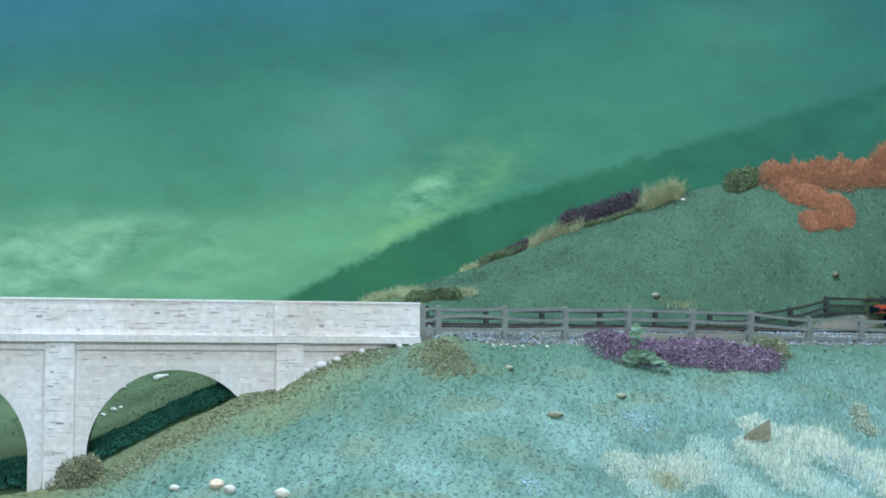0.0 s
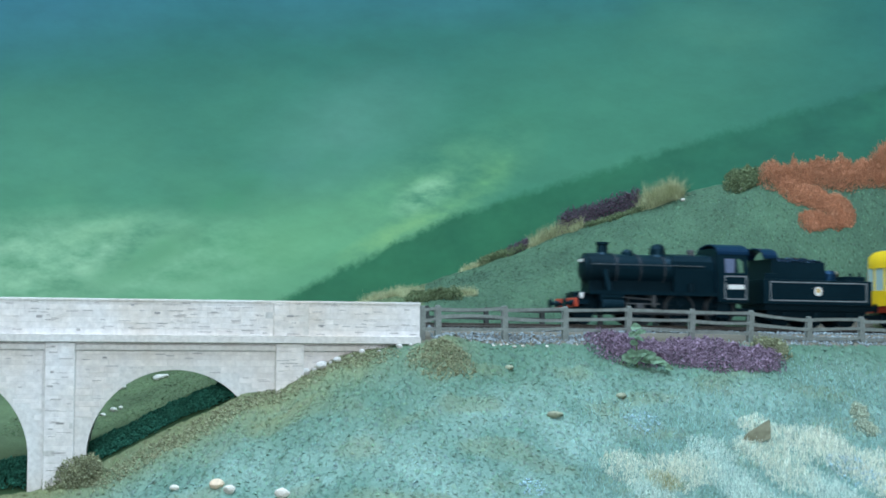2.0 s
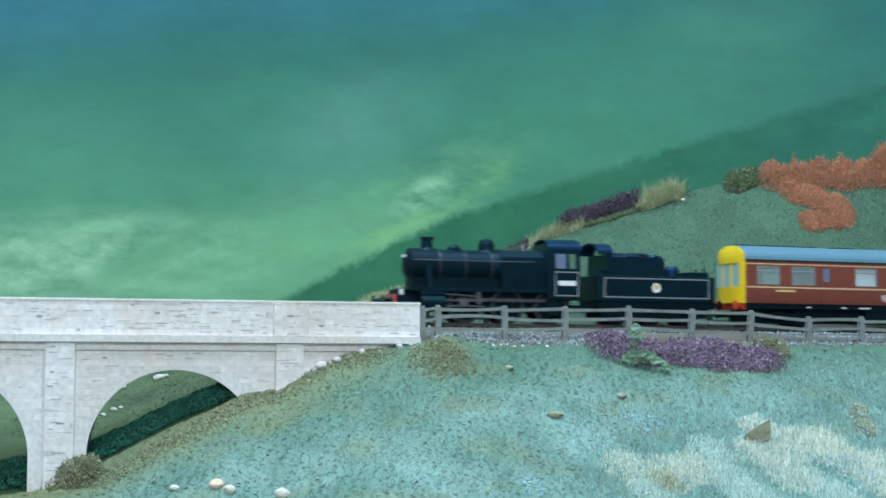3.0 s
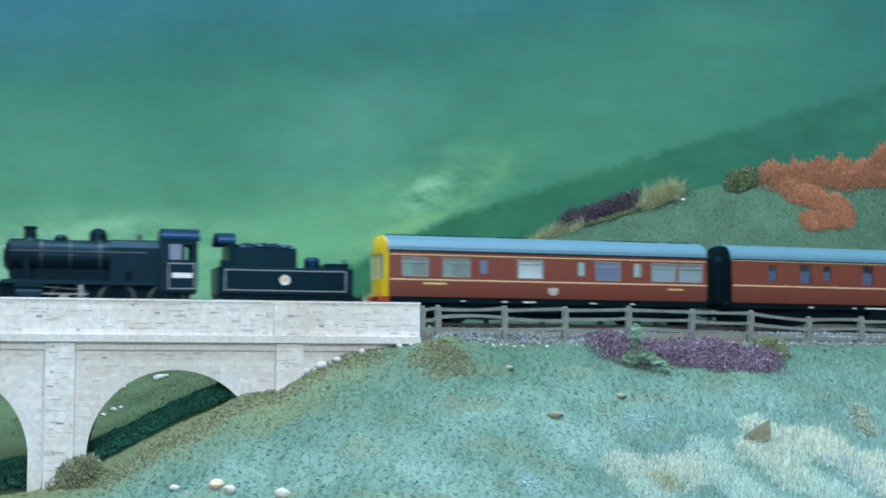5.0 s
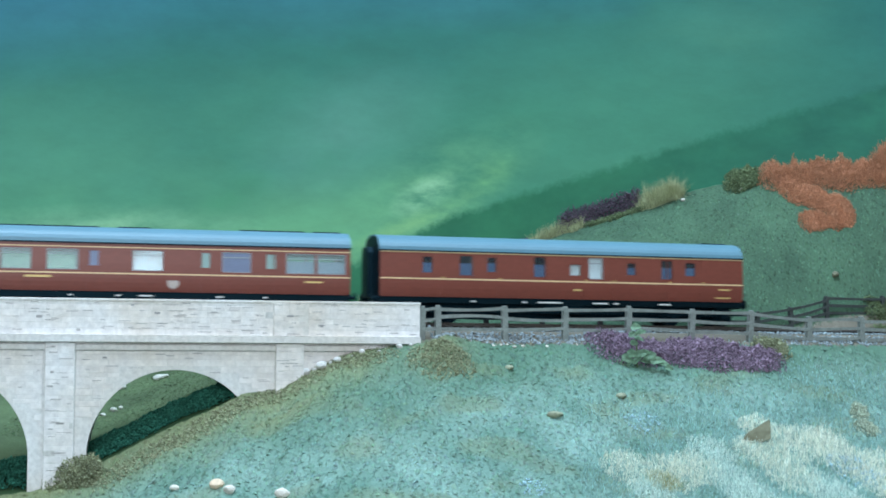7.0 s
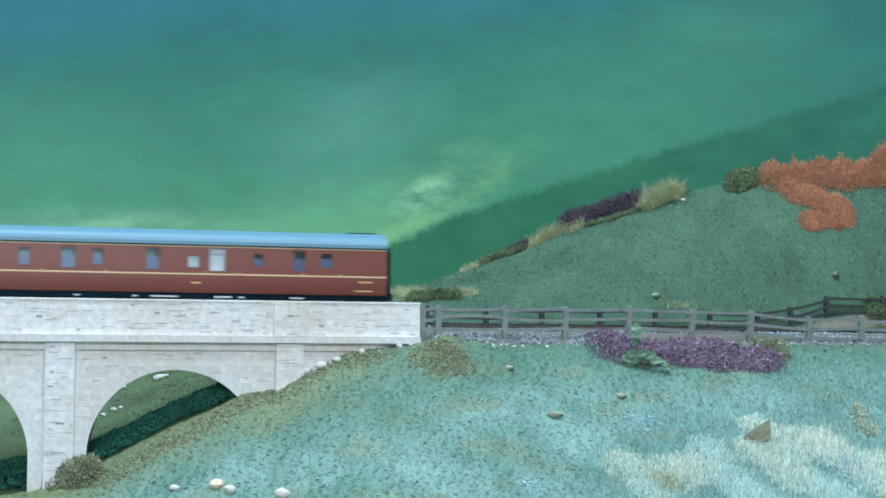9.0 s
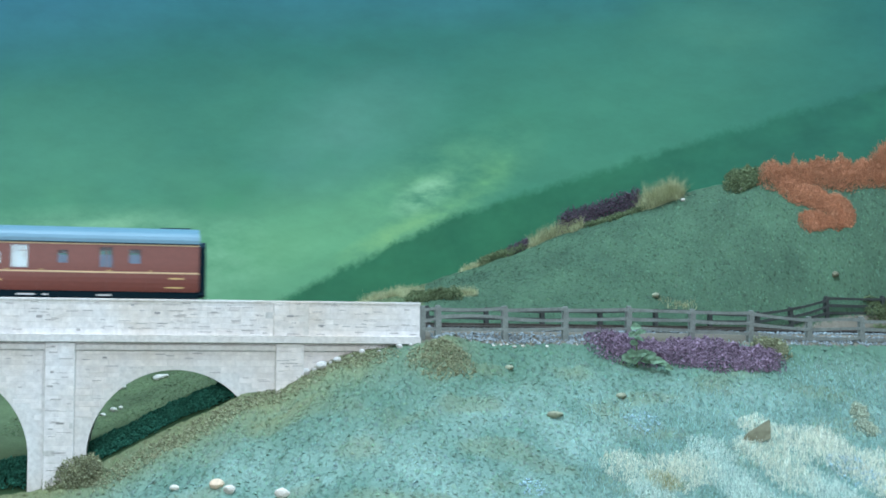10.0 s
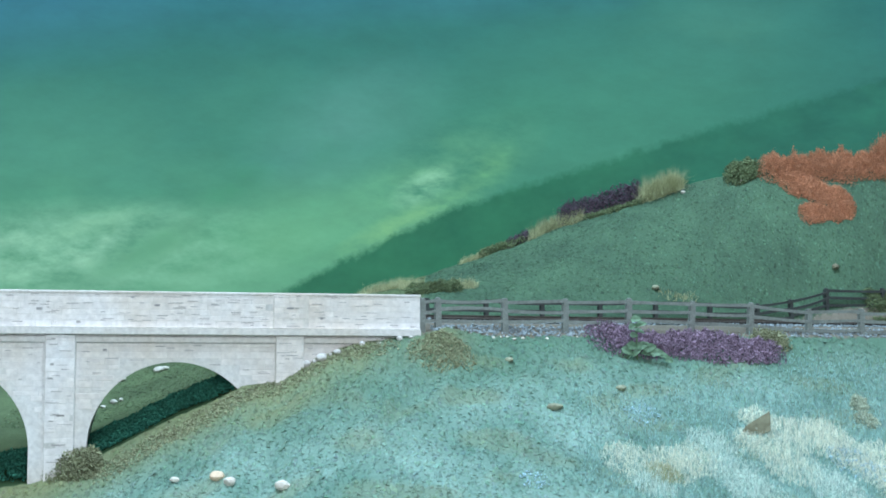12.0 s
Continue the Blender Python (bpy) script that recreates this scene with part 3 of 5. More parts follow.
def ground():
    xs, ys = np.arange(-520, 401, 2.6), np.concatenate([np.arange(-330, -140, 6.0), np.arange(-140, BACK + 0.1, 2.25), [BACK + 3]])
    gx, gy = np.meshgrid(xs, ys, indexing="ij")
    gz = land(gx, np.minimum(gy, BACK)) + 0.08 * rng.normal(size=gx.shape)
    v = np.stack([gx, gy, gz], 2).reshape(-1, 3) * MM
    nx, ny = gx.shape
    i = (np.arange(nx - 1)[:, None] * ny + np.arange(ny - 1)[None]).ravel()
    f = np.stack([i, i + ny, i + ny + 1, i + 1], 1)
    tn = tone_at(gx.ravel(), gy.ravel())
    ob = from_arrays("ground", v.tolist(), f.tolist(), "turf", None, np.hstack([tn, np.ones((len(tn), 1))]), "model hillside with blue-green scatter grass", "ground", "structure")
    ob.data.polygons.foreach_set("use_smooth", [True] * len(ob.data.polygons))


ground()


def scatter(name, count, region, size, label, keep, seed, lift=0.3, spread=0.14):
    r = np.random.RandomState(seed)
    x, y = r.uniform(region[0], region[1], count), r.uniform(region[2], region[3], count)
    ty, c = track_y(x)
    n = (y - ty) * c
    front = np.where(x < FACE_X, face_line(x) - y, -14 - n)
    ok = keep(x, y, n, front)
    x, y = x[ok], y[ok]
    p = np.stack([x, y, land(x, y) + lift], 1)
    v, f = crumbs(p, size * r.lognormal(0, 0.3, len(p)), r, 0.35, 0.22)
    # lay the lumps along the slope
    gx, gy = (land(x + 1, y) - land(x - 1, y)) / 2, (land(x, y + 1) - land(x, y - 1)) / 2
    v = v.reshape(-1, 6, 3)
    v[:, :, 2] += gx[:, None] * (v[:, :, 0] - x[:, None]) + gy[:, None] * (v[:, :, 1] - y[:, None])
    v = v.reshape(-1, 3)
    tn = tone_at(x, y) * r.uniform(1 - spread, 1 + spread, (len(x), 1)) * (1 + 0.04 * r.normal(size=(len(x), 3)))
    tn = np.repeat(np.hstack([tn.clip(0, 1), np.ones((len(tn), 1))]), 6, 0)
    return from_arrays(name, (v * MM).tolist(), f.tolist(), "crumb", None, tn, label, "grass", "stuff")


scatter("bank_scatter", 56000, (-250, 300, -150, 60), 0.82, "blue-green foam scatter covering the near bank", lambda x, y, n, f: (f > 1), 21, 0.22)
scatter("hill_scatter", 80000, (-260, 400, 25, 219), 0.56, "fine green foam scatter covering the hillside", lambda x, y, n, f: np.where(x < FACE_X, f < -72, n > 50), 22, 0.13, 0.38)


def bank_fibre():
    """Short laid-over fibres that give the near turf its flecks."""
    r = np.random.RandomState(23)
    x, y = r.uniform(-235, 290, 8000), r.uniform(-150, 60, 8000)
    ty, c = track_y(x)
    ok = np.where(x < FACE_X, face_line(x) - y, -14 - (y - ty) * c) > 3
    x, y = x[ok], y[ok]
    v, f = blades(np.stack([x, y, land(x, y) + 0.1], 1), r.uniform(0.8, 1.7, len(x)), r, 0.24, 0.8)
    tn = tone_at(x, y) * r.choice([0.95, 1.1, 1.3, 1.7], (len(x), 1), p=[0.2, 0.35, 0.3, 0.15])
    tn = np.repeat(np.hstack([tn.clip(0, 1), np.ones((len(tn), 1))]), 7, 0)
    from_arrays("bank_fibre", (v * MM).tolist(), f.tolist(), "crumb", None, tn, "short blue-green fibre flecks on the near bank", "grass", "stuff")


bank_fibre()


# ---- track ----
def track():
    r = np.random.RandomState(5)
    n = 15000
    s, o = r.uniform(-0.36, 0.42, n), r.uniform(-24, 26, n)
    pts = []
    for si, oi in zip(s, o):
        x, y, _ = side_line(si, (HALF + oi) * MM)
        edge = max(abs(oi) - 20, 0)
        pts.append((x / MM, y / MM, -3.6 - 0.5 * edge + GRADE * si / MM))
    v, f = crumbs(np.array(pts), 0.75 * r.lognormal(0, 0.3, n), r)
    from_arrays("ballast", (v * MM).tolist(), f.tolist(), "ballast", None, None, "grey granite ballast under the model track", "ballast", "stuff")
    n = 1700
    s, o = np.concatenate([r.uniform(-0.01, 0.10, n // 2), r.uniform(0.19, 0.33, n - n // 2)]), r.uniform(-18, -8, n)
    pts = [side_line(si, oi * MM)[:2] for si, oi in zip(s, o)]
    px, py = np.array(pts).T / MM
    v, f = crumbs(np.stack([px, py, land(px, py) + 0.3], 1), 0.8 * r.lognormal(0, 0.35, n), r)
    from_arrays("ballast_shoulder", (v * MM).tolist(), f.tolist(), "ballast", None, None, "pale spilled ballast below the fence", "ballast", "stuff")
    t = thing("railway_track", "single model railway track on dark sleepers", "track")
    bm = bmesh.new()
    box(bm, -1.7, 1.7, -16, 16, -4.0, -2.0, 0.2)
    first = part("sleeper", bm, "sleeper", t)
    k = 0
    s0 = -1.10
    while s0 < 1.06:
        ob = first if k == 0 else new("sleeper", first.data)
        ob.parent = t
        ob.matrix_basis = on_track(s0)
        s0 += 0.0085
        k += 1
    for off in (-8.6, 8.6):
        bm = bmesh.new()
        prof = [(-1.1, -2.0), (1.1, -2.0), (1.1, -1.6), (0.35, -1.3), (0.35, -0.7), (0.55, -0.5), (0.55, 0), (-0.55, 0), (-0.55, -0.5), (-0.35, -0.7), (-0.35, -1.3), (-1.1, -1.6)]
        rings = []
        for i in range(121):
            si = -1.10 + 2.16 * i / 120
            rings.append([bm.verts.new((p := on_track(si) @ Vector((0, (off + y) * MM, (z - 0.02) * MM)))) for y, z in prof])
        for a, b in zip(rings, rings[1:]):
            for i in range(len(prof)):
                bm.faces.new((a[i], a[(i + 1) % len(prof)], b[(i + 1) % len(prof)], b[i]))
        bm.faces.new(rings[0][::-1]), bm.faces.new(rings[-1])
        bmesh.ops.recalc_face_normals(bm, faces=bm.faces)
        part("rail", bm, "rail", t, keep=True)


track()


# ---- viaduct, in its own axes: u along the face, v into it, z up ----
ARCH_R, ARCH_Z, PITCH, DEEP = 46.3, -73.7, 122.6, 66.0
SKEW = 5.0          # shears the arch barrels to fit the camera's view, so less lining shows
ARCHES = [-135.5, -135.5 - PITCH]
PIERS = [-73.6, -196.2]


def viaduct():
    t = thing("viaduct", "pale stone arched railway viaduct with weathered blocks", "bridge")
    t.matrix_basis = Matrix.Translation((FACE_X * MM, FACE_Y * MM, 0)) @ Matrix.Rotation(math.atan(FACE_SLOPE), 4, "Z")
    u0 = -522.0

    def spandrel(v0, v1):
        """The wall as upright strips, each from the arch (or the ground) to the string course."""
        bm = bmesh.new()
        top, edges = -17.2, [0.0]
        for c in ARCHES:
            edges += [c + ARCH_R * math.cos(math.pi * i / 40) for i in range(41)]
        edges.append(u0)

        def low(u, inside):
            for c in ARCHES:
                if inside and abs(u - c) <= ARCH_R + 1e-6:
                    return ARCH_Z + math.sqrt(max(ARCH_R ** 2 - (u - c) ** 2, 0))
            return -120.0

        for a, b in zip(edges, edges[1:]):
            inside = any(abs((a + b) / 2 - c) < ARCH_R for c in ARCHES)
            za, zb = low(a, inside), low(b, inside)
            vs = [bm.verts.new(p) for p in ((a, v0, za), (b, v0, zb), (b, v0, top), (a, v0, top), (a, v1, za), (b, v1, zb), (b, v1, top), (a, v1, top))]
            for f in ((0, 3, 2, 1), (4, 5, 6, 7), (0, 1, 5, 4)):
                bm.faces.new([vs[k] for k in f])
        for c in ARCHES:
            for sg in (-1, 1):
                u = c + sg * ARCH_R
                bm.faces.new([bm.verts.new(p) for p in ((u, v0, -120), (u, v1, -120), (u, v1, ARCH_Z), (u, v0, ARCH_Z))])
        bmesh.ops.remove_doubles(bm, verts=bm.verts, dist=0.001)
        return skewed(bm)

    def skewed(bm):
        for v in bm.verts:
            v.co.x += SKEW * v.co.y / DEEP
        return bm

    part("spandrel_wall", spandrel(0, 6), "card", t)
    part("spandrel_wall", spandrel(DEEP - 6, DEEP), "card", t)
    # barrel lining under the deck
    bm = bmesh.new()
    for c in ARCHES:
        for i in range(40):
            a0, a1 = math.pi * i / 40, math.pi * (i + 1) / 40
            q = []
            for a in (a0, a1):
                for r in (ARCH_R + 0.02, ARCH_R + 2):
                    q.append((c + r * math.cos(a), ARCH_Z + r * math.sin(a)))
            vs = [bm.verts.new((u, v, z)) for v in (6, DEEP - 6) for u, z in q]
            for f in ((0, 1, 5, 4), (2, 6, 7, 3), (0, 4, 6, 2), (1, 3, 7, 5)):
                bm.faces.new([vs[k] for k in f])
        for sgn in (-1, 1):
            box(bm, *sorted((c + sgn * ARCH_R, c + sgn * (ARCH_R + 2))), 6, DEEP - 6, -120, ARCH_Z)
    part("arch_lining", skewed(bm), "soffit", t)
    part("deck", boxes((u0, 0, 1, DEEP - 1, -17.1, -7.0)), "soffit", t)
    for v0 in (-3.8, DEEP - 4):
        # string course with a moulded underside, and parapet over it
        part("string_course", extrude([(v0, -9.0), (v0, -12.4), (v0 + 0.3, -12.7), (v0 + 4.4, -12.9), (v0 + 4.4, -14.3), (v0 + 6.2, -14.3), (v0 + 6.2, -9.0)], u0, -0.2), "card", t)
        part("parapet", boxes((u0, 0, v0 + 3.0, v0 + 6.8, -8.98, 9.2), bevel=0.25), "card", t)
        part("coping", boxes((u0, 0.3, v0 + 2.7, v0 + 7.1, 9.2, 10.6), bevel=0.35), "card", t)
    part("frieze", boxes((u0, -2, -1.5, 0, -16.9, -14.2), bevel=0.12), "card", t)
    part("parapet_panel", boxes((PIERS[0] - 9.0, PIERS[0] + 10.2, -1.85, -0.82, -8.9, 9.1), bevel=0.2), "card", t)
    for c in PIERS:
        pil = part("pilaster", boxes((c - 7.7, c + 7.7, -2.6, 0, -120, -13.2), bevel=0.2), "card", t)
    return t


bridge = viaduct()


# ---- fences ----
def fence_post(bm, h0, h1, w=2.6):
    box(bm, -w, w, -1.7, 1.7, h0, h1 - 1.2, 0.3)
    box(bm, -w * 0.72, w * 0.72, -1.5, 1.5, h1 - 1.3, h1, 0.5)
    return bm


def fence(rows, label, rails, post_w, paint, thick):
    """rows: s, off, ground, top; rails: heights below the top of each post."""
    t = thing("post_and_rail_fence", label, "fence", "fences by the track")
    pts = []
    for s, off, z0, z1 in rows:
        x, y, a = side_line(s * MM, off * MM)
        pts.append((Vector((x, y, 0)) / MM, a, z0, z1))
    for p, a, z0, z1 in pts:
        ob = part("post", fence_post(bmesh.new(), z0 - 4, z1, post_w), paint, t)
        ob.matrix_basis = Matrix.Translation(p * MM) @ Matrix.Rotation(a, 4, "Z") @ pose(0, 0, 0, rng.normal(0, 1), rng.normal(0, 1.2), 0)
    for (p, a, _, z1), (q, _, _, w1) in zip(pts, pts[1:]):
        for d in rails:
            bm = bmesh.new()
            e0, e1, sag = rng.normal(0, 0.5), rng.normal(0, 0.5), rng.normal(-0.3, 0.5)
            side = Vector((math.sin(a), -math.cos(a), 0)) * 1.2
            rings = []
            for i in range(9):
                k = i / 8
                c = p.lerp(q, -0.03 + 1.06 * k) + side
                c.z = (z1 - d + e0) * (1 - k) + (w1 - d + e1) * k + sag * 4 * k * (1 - k)
                hh = thick * (1.0 + 0.12 * math.sin(5 * k + d))
                rings.append([bm.verts.new(c + Vector((math.sin(a) * m, -math.cos(a) * m, hh * v))) for m, v in ((0.55, -1), (0.55, 1), (-0.55, 1), (-0.55, -1))])
            for r0, r1 in zip(rings, rings[1:]):
                for i in range(4):
                    bm.faces.new((r0[i], r0[(i + 1) % 4], r1[(i + 1) % 4], r1[i]))
            bm.faces.new(rings[0][::-1]), bm.faces.new(rings[-1])
            bmesh.ops.recalc_face_normals(bm, faces=bm.faces)
            part("rail", bm, paint, t)
    return t


fence([(-16, -14, -9, 9.0), (-6.8, -14, -11, 9.5), (32.7, -14, -10, 9.5), (69.5, -14, -10, 9.7), (109, -14, -10, 10.6), (149.7, -14, -10, 9.4), (188.6, -14, -10, 9.0),
       (228.3, -14, -10, 5.8), (265.3, -14, -10, 6.2), (303, -14, -10, 6.0), (340, -14, -10, 6.0)],
      "weathered grey post and rail fence with sagging rails", (2.2, 7.6, 13.2), 1.75, "fence", 0.95)
fence([(-30, 56, -4, 11), (6, 55, -4, 11), (44, 54, -4, 10.4), (81, 54, -4, 9.9), (120, 54, -3, 10.2), (158.5, 54, -3, 10.8), (197, 54, -3, 10.4), (232, 54, -1, 10.4),
       (257.4, 54, 3, 13.6), (284.6, 54, 7, 21.2), (327.6, 54, 7, 22), (366, 54, 7, 22)],
      "dark post and rail fence along the hill's foot", (1.8, 6.6, 11.4), 1.3, "fence_dark", 0.85)
# ---- the train; local x runs to the rear, y away from the viewer, z up from the rail, in millimetres ----
WHEELS = []      # (wheel, radius) that turn as the train rolls


def wheelset(parent, x, r, spokes=0, gauge=8.2):
    for side in (-1, 1):
        w = part("wheel", turned([(r * 0.98, -1.2), (r * 0.98, 0.9), (r * 1.08, 0.9), (r * 1.08, 1.3)], axis="Y", seg=24) if not spokes else
                 turned([(r * 0.86, -0.2), (r * 0.86, 0.2)], axis="Y", seg=24), "frame", parent)
        w.matrix_basis = pose(x * MM, side * (gauge + 0.6) * MM, r * MM, 0, 0, 0 if side < 0 else 180)
        if spokes:
            bm = bmesh.new()
            out = [(r, -1.0), (r, 0.9), (r * 1.06, 0.9), (r * 1.06, 1.3), (r * 0.86, 1.3), (r * 0.86, -1.0), (r, -1.0)]
            rings = [[bm.verts.new((p * math.cos(a), h, p * math.sin(a))) for a in [2 * math.pi * i / 32 for i in range(32)]] for p, h in out[:-1]]
            for a, b in zip(rings, rings[1:] + rings[:1]):
                for i in range(32):
                    bm.faces.new((a[i], a[(i + 1) % 32], b[(i + 1) % 32], b[i]))
            bmesh.ops.recalc_face_normals(bm, faces=bm.faces)
            part("tyre", bm, "steel_dull", w)
            for k in range(spokes):
                a = 2 * math.pi * k / spokes
                bm = rod(bmesh.new(), (1.5 * math.cos(a), -0.4, 1.5 * math.sin(a)), (r * 0.88 * math.cos(a), -0.4, r * 0.88 * math.sin(a)), 0.45, 6)
                part("spoke", bm, "black", w)
            part("hub", turned([(1.7, -1.6), (1.7, 1.0)], axis="Y", seg=12), "black", w)
        WHEELS.append((w, r * MM, -1 if side > 0 else 1))


def buffers(parent, x, d, material="black", z=13.2, red=True):
    for y in (-11.5, 11.5):
        part("buffer", turned([(1.9, 0), (1.7, d * 2.5), (1.0, d * 2.5), (1.0, d * 5.2), (3.0, d * 5.2), (3.0, d * 6.0)], axis="X", at=(x, y, z), seg=14), material, parent)


def side_place(yside):
    def place(x, z):
        inset = 1.1 * (max(0, 24 - z) / 9.5) ** 2 + 0.9 * (max(0, z - 26) / 15) ** 2
        y = HALF - inset
        return (x, yside * y, z), (0, -yside, 0)
    return place


def roof_outline(steps=16, z0=40.8, top=50.5, w=17.3):
    pts = []
    for i in range(steps + 1):
        a = math.pi * i / steps
        pts.append((w * math.cos(a), z0 + (top - z0) * math.sin(a) ** 0.85))
    return pts


def coach(name, label, length, windows, lines, yellow_end, gangways, bars, roof_extra, steps):
    """windows: (x0, x1, z0, z1, kind); lines: (z, height)."""
    t = thing(name, label, "railway carriage", "the train")
    holes = [(w[0], w[1], w[2], w[3]) for w in windows]
    xs = sorted({0.0, length, *[v for h in holes for v in h[:2]]})
    zs = sorted({14.6, 17.0, 19.5, 22.0, 24.0, 30.0, 41.0, *[v for h in holes for v in h[2:]]})
    for sd in (-1, 1):
        part("body_side", panel(xs, zs, holes, side_place(sd), 0.9), "maroon", t, "maroon painted carriage side")
        pl = side_place(sd)
        for z, hgt in lines:
            bm = bmesh.new()
            y = abs(pl(0, z)[0][1]) + 0.06
            segs, x = [], 0.4
            for h in sorted(holes):
                if h[2] < z < h[3]:
                    segs.append((x, h[0]))
                    x = h[1]
            segs.append((x, length - 0.4))
            for a, b in segs:
                box(bm, a, b, *sorted((sd * (y - 0.1), sd * y)), z - hgt / 2, z + hgt / 2)
            part("lining_stripe", bm, "cream", t, "thin cream lining")
        for x0, x1, z0, z1, kind in windows:
            y0, y1 = abs(pl(0, z0)[0][1]), abs(pl(0, z1)[0][1])
            yf = min(y0, y1) - 0.25
            win = part("window", boxes((x0 + 0.02, x1 - 0.02, *sorted((sd * (yf - 0.25), sd * yf)), z0 + 0.02, z1 - 0.02)),
                       {"glass": "haze", "frost": "frost", "blind": "glass", "half": "haze" if yellow_end else "tinted", "milk": "milk"}[kind], t)
            # a pale blue lower pane stands in for sky reflected in the glass
            if kind == "half" and sd < 0:
                part("frosted_light", boxes((x0 + 0.3, x1 - 0.3, -16.0, -15.8, z0 + 0.2, z0 + 0.62 * (z1 - z0))), "frost", win)
            if kind != "frost":
                win.visible_shadow = False
            fr = 0.45
            zb = z1 - 0.26 * (z1 - z0)
            bm = boxes((x0, x1, *sorted((sd * (yf - 0.1), sd * (yf + 0.12))), z0, z0 + fr), (x0, x1, *sorted((sd * (yf - 0.1), sd * (yf + 0.12))), z1 - fr, z1),
                       (x0, x0 + fr, *sorted((sd * (yf - 0.1), sd * (yf + 0.12))), z0 + fr, z1 - fr), (x1 - fr, x1, *sorted((sd * (yf - 0.1), sd * (yf + 0.12))), z0 + fr, z1 - fr))
            if x1 - x0 > 8.5:
                box(bm, x0 + fr, x1 - fr, *sorted((sd * (yf - 0.1), sd * (yf + 0.14))), zb - 0.25, zb + 0.25)
            part("window_frame", bm, "grey_line" if x1 - x0 > 8.5 else "maroon", win)
            if kind == "blind" and sd < 0:
                part("blind", boxes((x0 + 0.3, x1 - 0.3, -15.9, -15.7, z0 + 0.2, z1 - 0.2)), "blind", win, "pale drawn blind")
    # roof shell
    out = roof_outline()
    inn = [(y * 0.95, z - 0.9) for y, z in out]
    bm = extrude(out + inn[::-1], -0.3, length + 0.3)
    rf = part("roof", bm, "roof", t, "pale grey curved roof")
    for y in (-17.75, 17.2):
        part("gutter", boxes((-0.3, length + 0.3, y, y + 0.55, 40.5, 41.2)), "frame", t)
    for a, b in roof_extra:
        part("roof_rib", boxes((a, b, -1.2, 1.2, 50.3, 51.1), bevel=0.2), "frame", rf)
    for k in range(int(length // 26)):
        part("ventilator", turned([(1.1, 0), (1.5, 0.3), (1.5, 0.9), (0.6, 1.2)], at=(14 + 26 * k, 5.5, 49.4), seg=12), "roof", rf)
    # ends
    for x, d in ((0, -1), (length, 1)):
        bow = 3.8 if (yellow_end and d < 0) else 0.8
        wins = []
        if yellow_end and d < 0:
            wins = [(-13.2, -5.6, 24.5, 39), (-4.6, 4.6, 24.5, 39), (5.6, 13.2, 24.5, 39)]
        ys = sorted({*np.linspace(-17.0, 17.0, 13).tolist(), *[v for w in wins for v in w[:2]]})
        place = lambda y, z, x=x, d=d, bow=bow: ((x + d * bow * (1 - abs(y / 17.0) ** 3), y, z), (-d, 0, 0))
        mt = "yellow" if wins else "frame"
        part("body_end", panel(ys, [14.6, 18, 24.5, 39, 40.9], wins, place, 0.9), mt, t, "bright yellow warning end" if wins else "black carriage end")
        bm = bmesh.new()
        outl = roof_outline(w=17.0, top=50.2)
        rows = [[bm.verts.new((x + d * bow * (1 - abs(y / 17.0) ** 3) * (1 - 0.75 * ((z - 40.8) * k / 4 / 9.4) ** 2), y, 40.8 + (z - 40.8) * k / 4)) for y, z in outl] for k in range(5)]
        rows.append([bm.verts.new((x - d * 0.6, y, z)) for y, z in outl])
        for lower, upper in zip(rows, rows[1:]):
            for i in range(len(outl) - 1):
                bm.faces.new((lower[i], lower[i + 1], upper[i + 1], upper[i]))
        bm.faces.new(rows[-1][::-1])
        bmesh.ops.recalc_face_normals(bm, faces=bm.faces)
        part("roof_dome", bm, mt, t)
        for w in wins:
            ob = part("end_window", boxes((x - bow * (1 - abs((w[0] + w[1]) / 34.0) ** 3) + 0.5, x - bow * (1 - abs((w[0] + w[1]) / 34.0) ** 3) + 0.8, w[0] - 0.1, w[1] + 0.1, w[2], w[3])), "milk", t)
            ob.visible_shadow = False
        if (d > 0 and gangways[1]) or (d < 0 and gangways[0]):
            g = extrude([(-6.5, 14), (6.5, 14), (6.5, 40), (4.5, 43), (-4.5, 43), (-6.5, 40)], *sorted((x, x + d * 4.6)))
            bmesh.ops.bevel(g, geom=list(g.edges), offset=0.4, segments=1, affect="EDGES")
            part("gangway", g, "frame", t, "black corridor gangway")
        part("buffer_beam", boxes((*sorted((x - d * 1.5, x - d * 0.2)), -15, 15, 10.5, 14.6)), "red" if wins else "frame", t)
        buffers(t, x - d * 0.2, d * 0.7, "red" if wins else "frame")
    # inside
    part("floor", boxes((1, length - 1, -16, 16, 14.7, 15.6)), "seat", t)
    k, x = 0, 12.0
    while x < length - 10:
        part("seat", boxes((x, x + 3, 3, 15, 15.6, 25.5), (x - 4, x, 3, 15, 15.6, 20), bevel=0.4), "seat", t)
        x += 26
    for x in ([length * 0.35, length * 0.62] if yellow_end else [length * 0.24, length * 0.52, length * 0.8]):
        part("partition", boxes((x, x + 0.8, -15.5, 15.5, 15.6, 40)), "seat", t)
    # prints on the near and far side
    for x0, x1, z0, z1, mt in bars:
        for sd in (-1, 1):
            y = abs(side_place(sd)(0, (z0 + z1) / 2)[0][1])
            part("print", boxes((x0, x1, *sorted((sd * (y - 0.3), sd * (y + 0.08))), z0, z1), bevel=0.0), mt, t, "small transfer print")
    # underframe, bogies, wheels
    for y in (-15.5, 14.2):
        part("solebar", boxes((1, length - 1, y, y + 1.3, 11.2, 14.6)), "frame", t)
